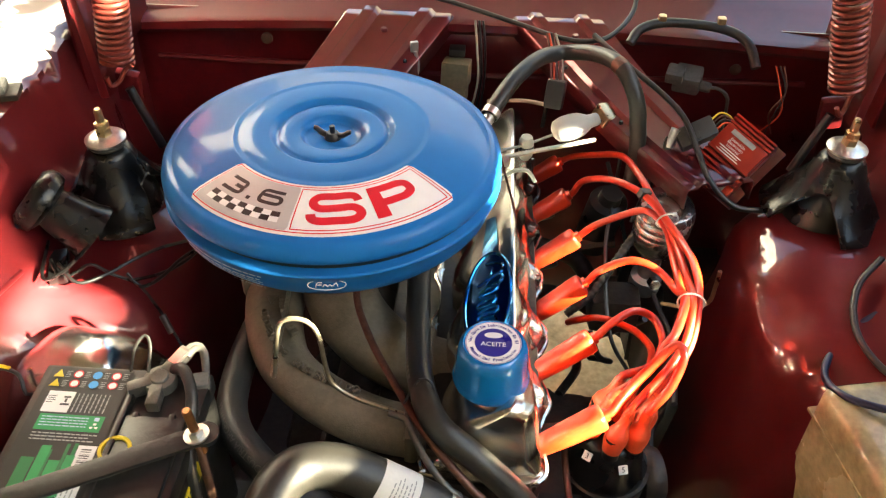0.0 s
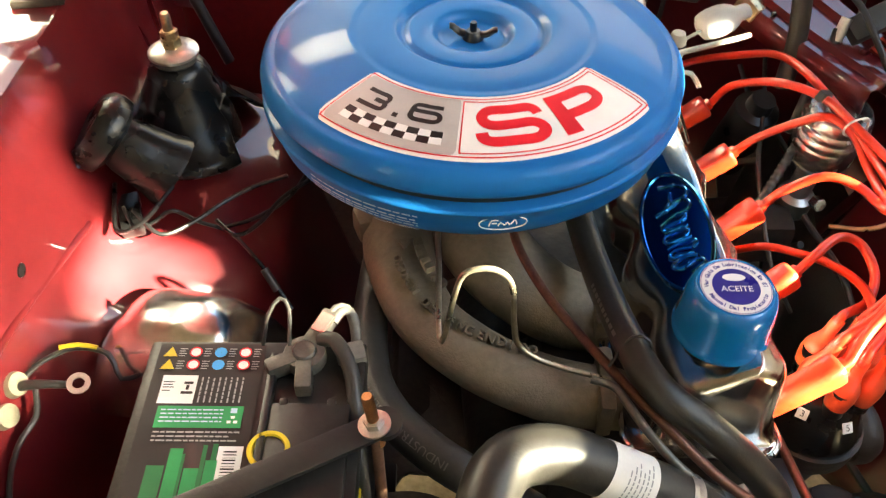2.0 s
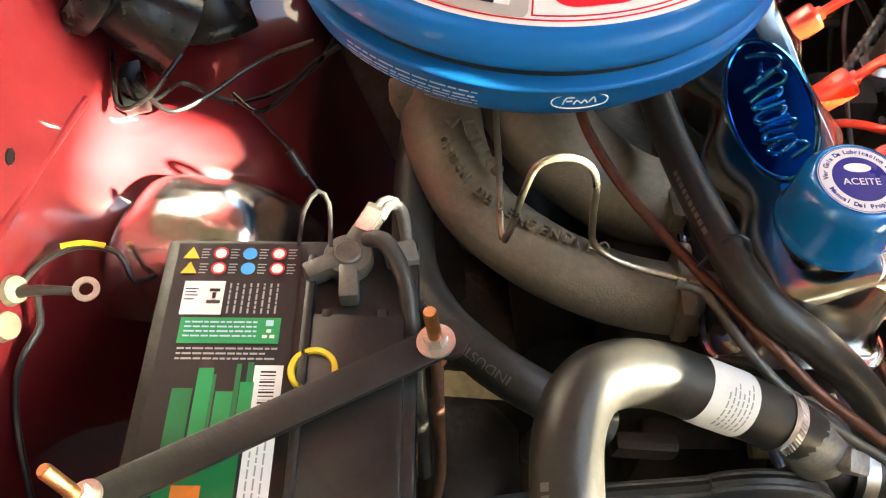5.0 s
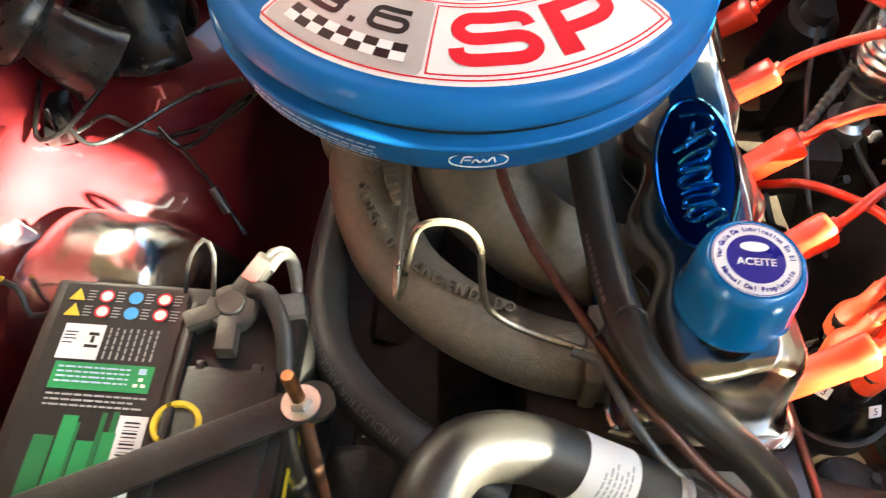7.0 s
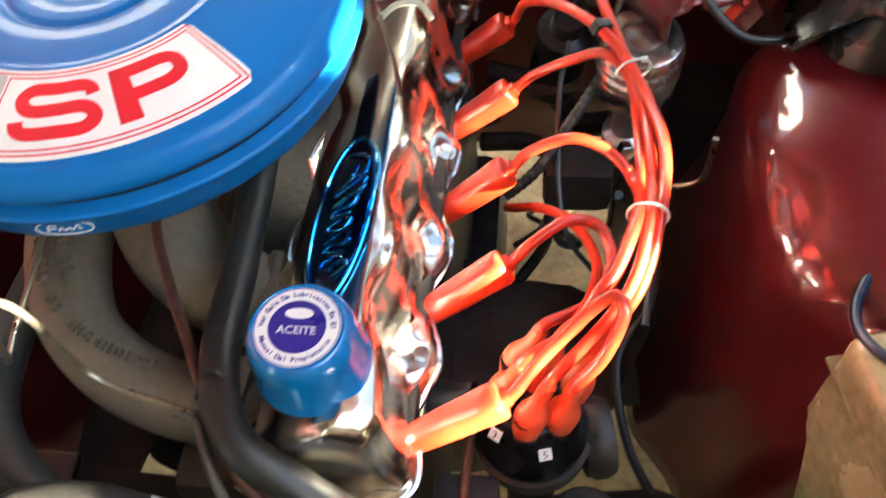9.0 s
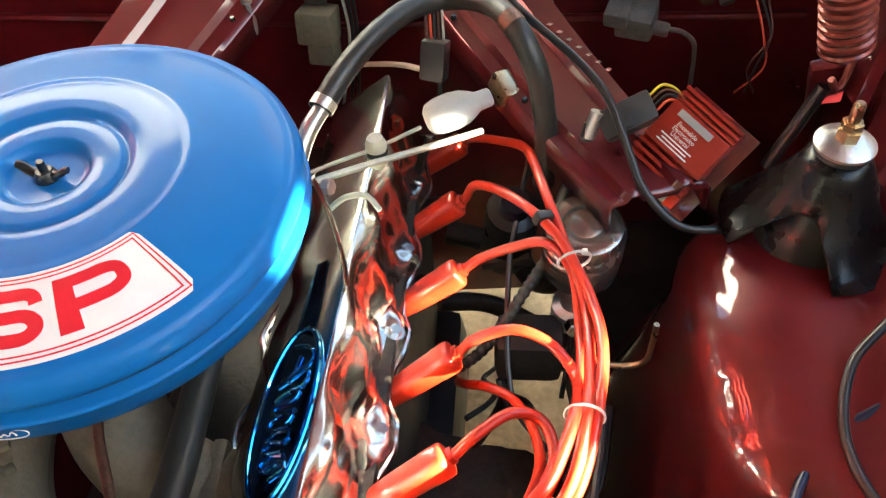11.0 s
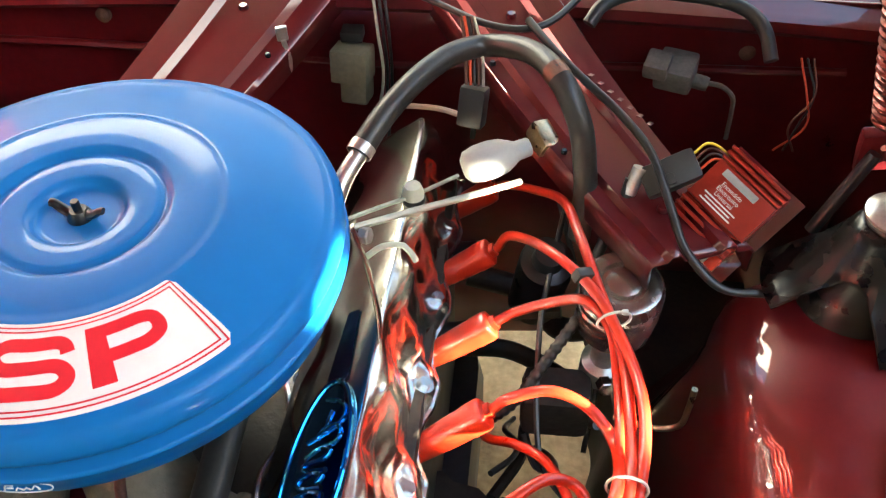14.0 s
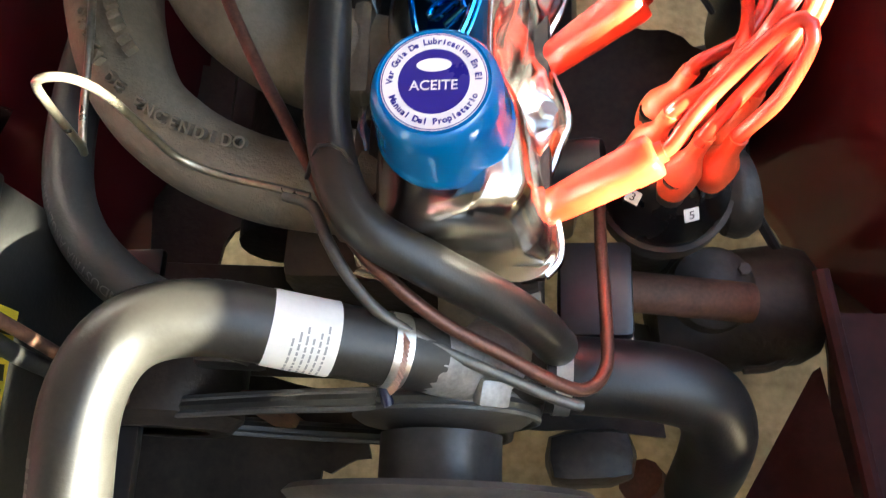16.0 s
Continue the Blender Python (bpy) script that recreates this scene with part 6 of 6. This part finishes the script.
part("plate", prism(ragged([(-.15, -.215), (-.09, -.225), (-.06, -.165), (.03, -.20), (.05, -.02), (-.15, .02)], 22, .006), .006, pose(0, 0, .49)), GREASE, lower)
solo("exhaust_pipe", tube([(.0, -.05, .62), (-.02, .0, .5), (-.02, .1, .36), (-.02, .4, .3)], 0.028, 14), GREASE, "grimy dark exhaust pipe under the engine", "pipe")

mountl = thing("engine_mount", (-.03, -.05, .42), "greasy black engine mount and starter motor", "engine mount")
part("bracket", box((.16, .16, .05), pose(-.01, -.02, .46, 0, 20, 0), 0.015), GREASE, mountl)
part("starter", lathe([(0, .12), (.034, .12), (.04, .11), (.04, -.1), (.03, -.12), (0, -.12)], axes_at((.02, .1, .5), (0, 1, .05)), 28), GREASE, mountl)
exm = thing("exhaust_manifold", (.03, -.1, .62), "rusty dark cast exhaust manifold under the intake", "manifold")
part("log", tube([(.035, .26, .60), (.03, .1, .61), (.028, -.08, .62), (.035, -.24, .64)], 0.034, 16, 0.01), GREASE, exm)
part("outlet", tube([(.02, .0, .60), (-.02, .03, .54), (-.05, .08, .46)], 0.03, 14), GREASE, exm)
for yy in (-.22, -.12, .0, .1, .2):
    part("port", tube([(.035, yy, .615), (.07, yy, .64), (.1, yy, .66)], 0.022, 12), GREASE, exm)
# added plate that only covers the ground to keep this gap dark
fuelb = thing("left_dark_fill", (-.05, -.3, .5), "dark filler plate hiding the ground behind the radiator", "splash plate")
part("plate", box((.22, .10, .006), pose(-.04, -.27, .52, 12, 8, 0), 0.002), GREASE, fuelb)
part("stay", box((.02, .012, .2), pose(.015, -.36, .55, 0, 6, 0), 0.003), RUST, fuelb, "rusty brown stay")


# ---- dark filler sheets and wires low beside the engine ----
# invented sheets, cut so that ground shows only in a few patches
shield = thing("side_dark_fill", (.5, 0, .45), "dark filler sheets and stays hiding the ground beside the engine", "splash shield")
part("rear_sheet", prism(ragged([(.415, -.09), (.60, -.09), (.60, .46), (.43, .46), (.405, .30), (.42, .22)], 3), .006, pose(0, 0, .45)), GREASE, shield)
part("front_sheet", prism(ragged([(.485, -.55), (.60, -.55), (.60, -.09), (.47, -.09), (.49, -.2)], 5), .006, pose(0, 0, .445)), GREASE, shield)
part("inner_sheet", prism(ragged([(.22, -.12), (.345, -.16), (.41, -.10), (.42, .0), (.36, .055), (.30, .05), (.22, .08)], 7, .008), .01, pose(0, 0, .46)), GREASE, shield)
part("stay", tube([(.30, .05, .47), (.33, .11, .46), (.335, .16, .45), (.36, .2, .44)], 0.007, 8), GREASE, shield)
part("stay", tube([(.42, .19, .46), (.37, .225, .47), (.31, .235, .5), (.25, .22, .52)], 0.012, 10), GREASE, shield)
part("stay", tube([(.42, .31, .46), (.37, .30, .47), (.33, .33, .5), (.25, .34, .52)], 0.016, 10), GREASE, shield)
loops = [
    [(.33, .06, .6), (.345, .04, .57), (.365, .05, .55), (.36, .08, .52), (.345, .1, .5)],
    [(.30, .0, .62), (.32, .03, .6), (.325, .07, .56), (.31, .11, .52), (.32, .15, .48)],
    [(.40, .05, .64), (.385, .09, .58), (.36, .12, .53), (.37, .16, .5)],
    [(.35, .26, .75), (.37, .22, .7), (.40, .2, .6), (.41, .16, .55), (.40, .1, .5)],
    [(.44, .02, .62), (.43, -.05, .6), (.40, -.1, .58), (.41, -.17, .55), (.44, -.22, .52)],
]
for k, q in enumerate(loops):
    solo("engine_bay_wire", tube(q, 0.0032 if k % 2 else 0.0045, 8), BLACK_PLASTIC, "black wire hanging low beside the engine", "wire", "low wires")
skirt = thing("fender_skirt", (.42, 0, .55), "folded dark rubber skirt along the wheel housing edge", "rubber skirt")
part("binding", tube([(.418, -.1, .645), (.43, .0, .645), (.415, .1, .645), (.43, .2, .645), (.42, .29, .645)], .004, 8), RUBBER, skirt)
part("rubber", loft([[(.425 + .014 * noise.noise(Vector((0, y * 14, 2))) - .02 * t + .004 * noise.noise(Vector((t * 5, y * 30, 4))), y, .64 - .17 * t) for t in (0, .2, .4, .6, .8, 1)] for y in [-.1 + .01 * k for k in range(40)]]), RUBBER, skirt)

for q, r in (((.235, .405, .835), .006), ((.20, .405, .80), .004), ((.31, .408, .86), .005), ((.03, .41, .85), .005), ((-.18, .42, .84), .006), ((-.05, .415, .79), .005), ((.40, .425, .80), .005), ((.55, .425, .82), .006)):
    solo("firewall_bolt", lathe([(0, .005), (r * .6, .0045), (r, .002), (r * 1.5, .001), (r * 1.5, -.004), (0, -.004)], axes_at(q, (0, -1, .1)), 12), RUST, "small rusty bolt head on the firewall", "bolt", "firewall bolts")
seam = thing("firewall_seam", (.16, .4, .82), "pressed seam across the red firewall", "seam")
part("bead", tube([(-.36, .424, .80), (-.1, .418, .80), (.05, .41, .80), (.14, .405, .80), (.25, .41, .80), (.4, .418, .80), (.66, .424, .80)], .005, 8, .02), RED_DULL, seam)
grom = thing("firewall_grommet", (.245, .4, .86), "dusty rubber grommet with a cable", "grommet")
part("ring", lathe([(.004, .004), (.009, .005), (.012, .001), (.012, -.004), (.004, -.004)], axes_at((.285, .405, .865), (0, -1, .1)), 18), RUBBER, grom)
part("cable", tube([(.285, .41, .865), (.283, .385, .86), (.275, .36, .845), (.262, .34, .82), (.255, .33, .76)], .0032, 8), BLACK_PLASTIC, grom)

crease = thing("panel_crease", (-.34, -.19, .84), "pressed ridge in the red inner fender", "pressed ridge")
part("ridge", tube([(-.3315, -.125, .832), (-.3405, -.19, .8405), (-.3495, -.2476, .8445), (-.354, -.29, .845)], .0034, 10), RED_PAINT, crease)
solo("panel_hole", lathe([(0, .0008), (.0046, .0008), (.0052, -.001), (0, -.001)], axes_at((-.3488, -.2124, .8666), (.95, -.13, .29)) @ Matrix.Diagonal((.75, 1.25, 1, 1)), 18), HORN_BLACK, "small dark hole in the red panel", "hole")
welds = thing("panel_welds", (-.35, -.1, .85), "row of spot welds along the red inner panel edge", "weld marks")
for k in range(9):
    y = -.34 + .05 * k
    part("weld", lathe([(0, .0012), (.003, .001), (.0045, 0), (.0045, -.002), (0, -.002)], axes_at((-.3665 if y < -.12 else -.362, y, .905), (1, 0, .25)), 10), RED_PAINT, welds)

for q in ([(-.30, -.105, .83), (-.275, -.12, .815), (-.25, -.10, .812), (-.225, -.075, .815), (-.20, -.06, .82), (-.17, -.05, .825)], [(-.325, -.07, .83), (-.31, -.125, .825), (-.285, -.125, .835), (-.262, -.095, .85)], [(-.235, -.085, .80), (-.215, -.10, .795), (-.195, -.09, .80), (-.175, -.065, .81), (-.15, -.05, .82)]):
    solo("horn_wire", tube(q, .0021, 8), HORN_BLACK, "black wire looping round the horn", "wire", "left wires")
sleeve_at = Vector((-.19, -.117, .768))
solo("wire_joint", tube([sleeve_at, sleeve_at + Vector((.012, -.012, -.016))], .0042, 10), BLACK_PLASTIC, "black taped wire joint over the wheel housing", "wire joint")
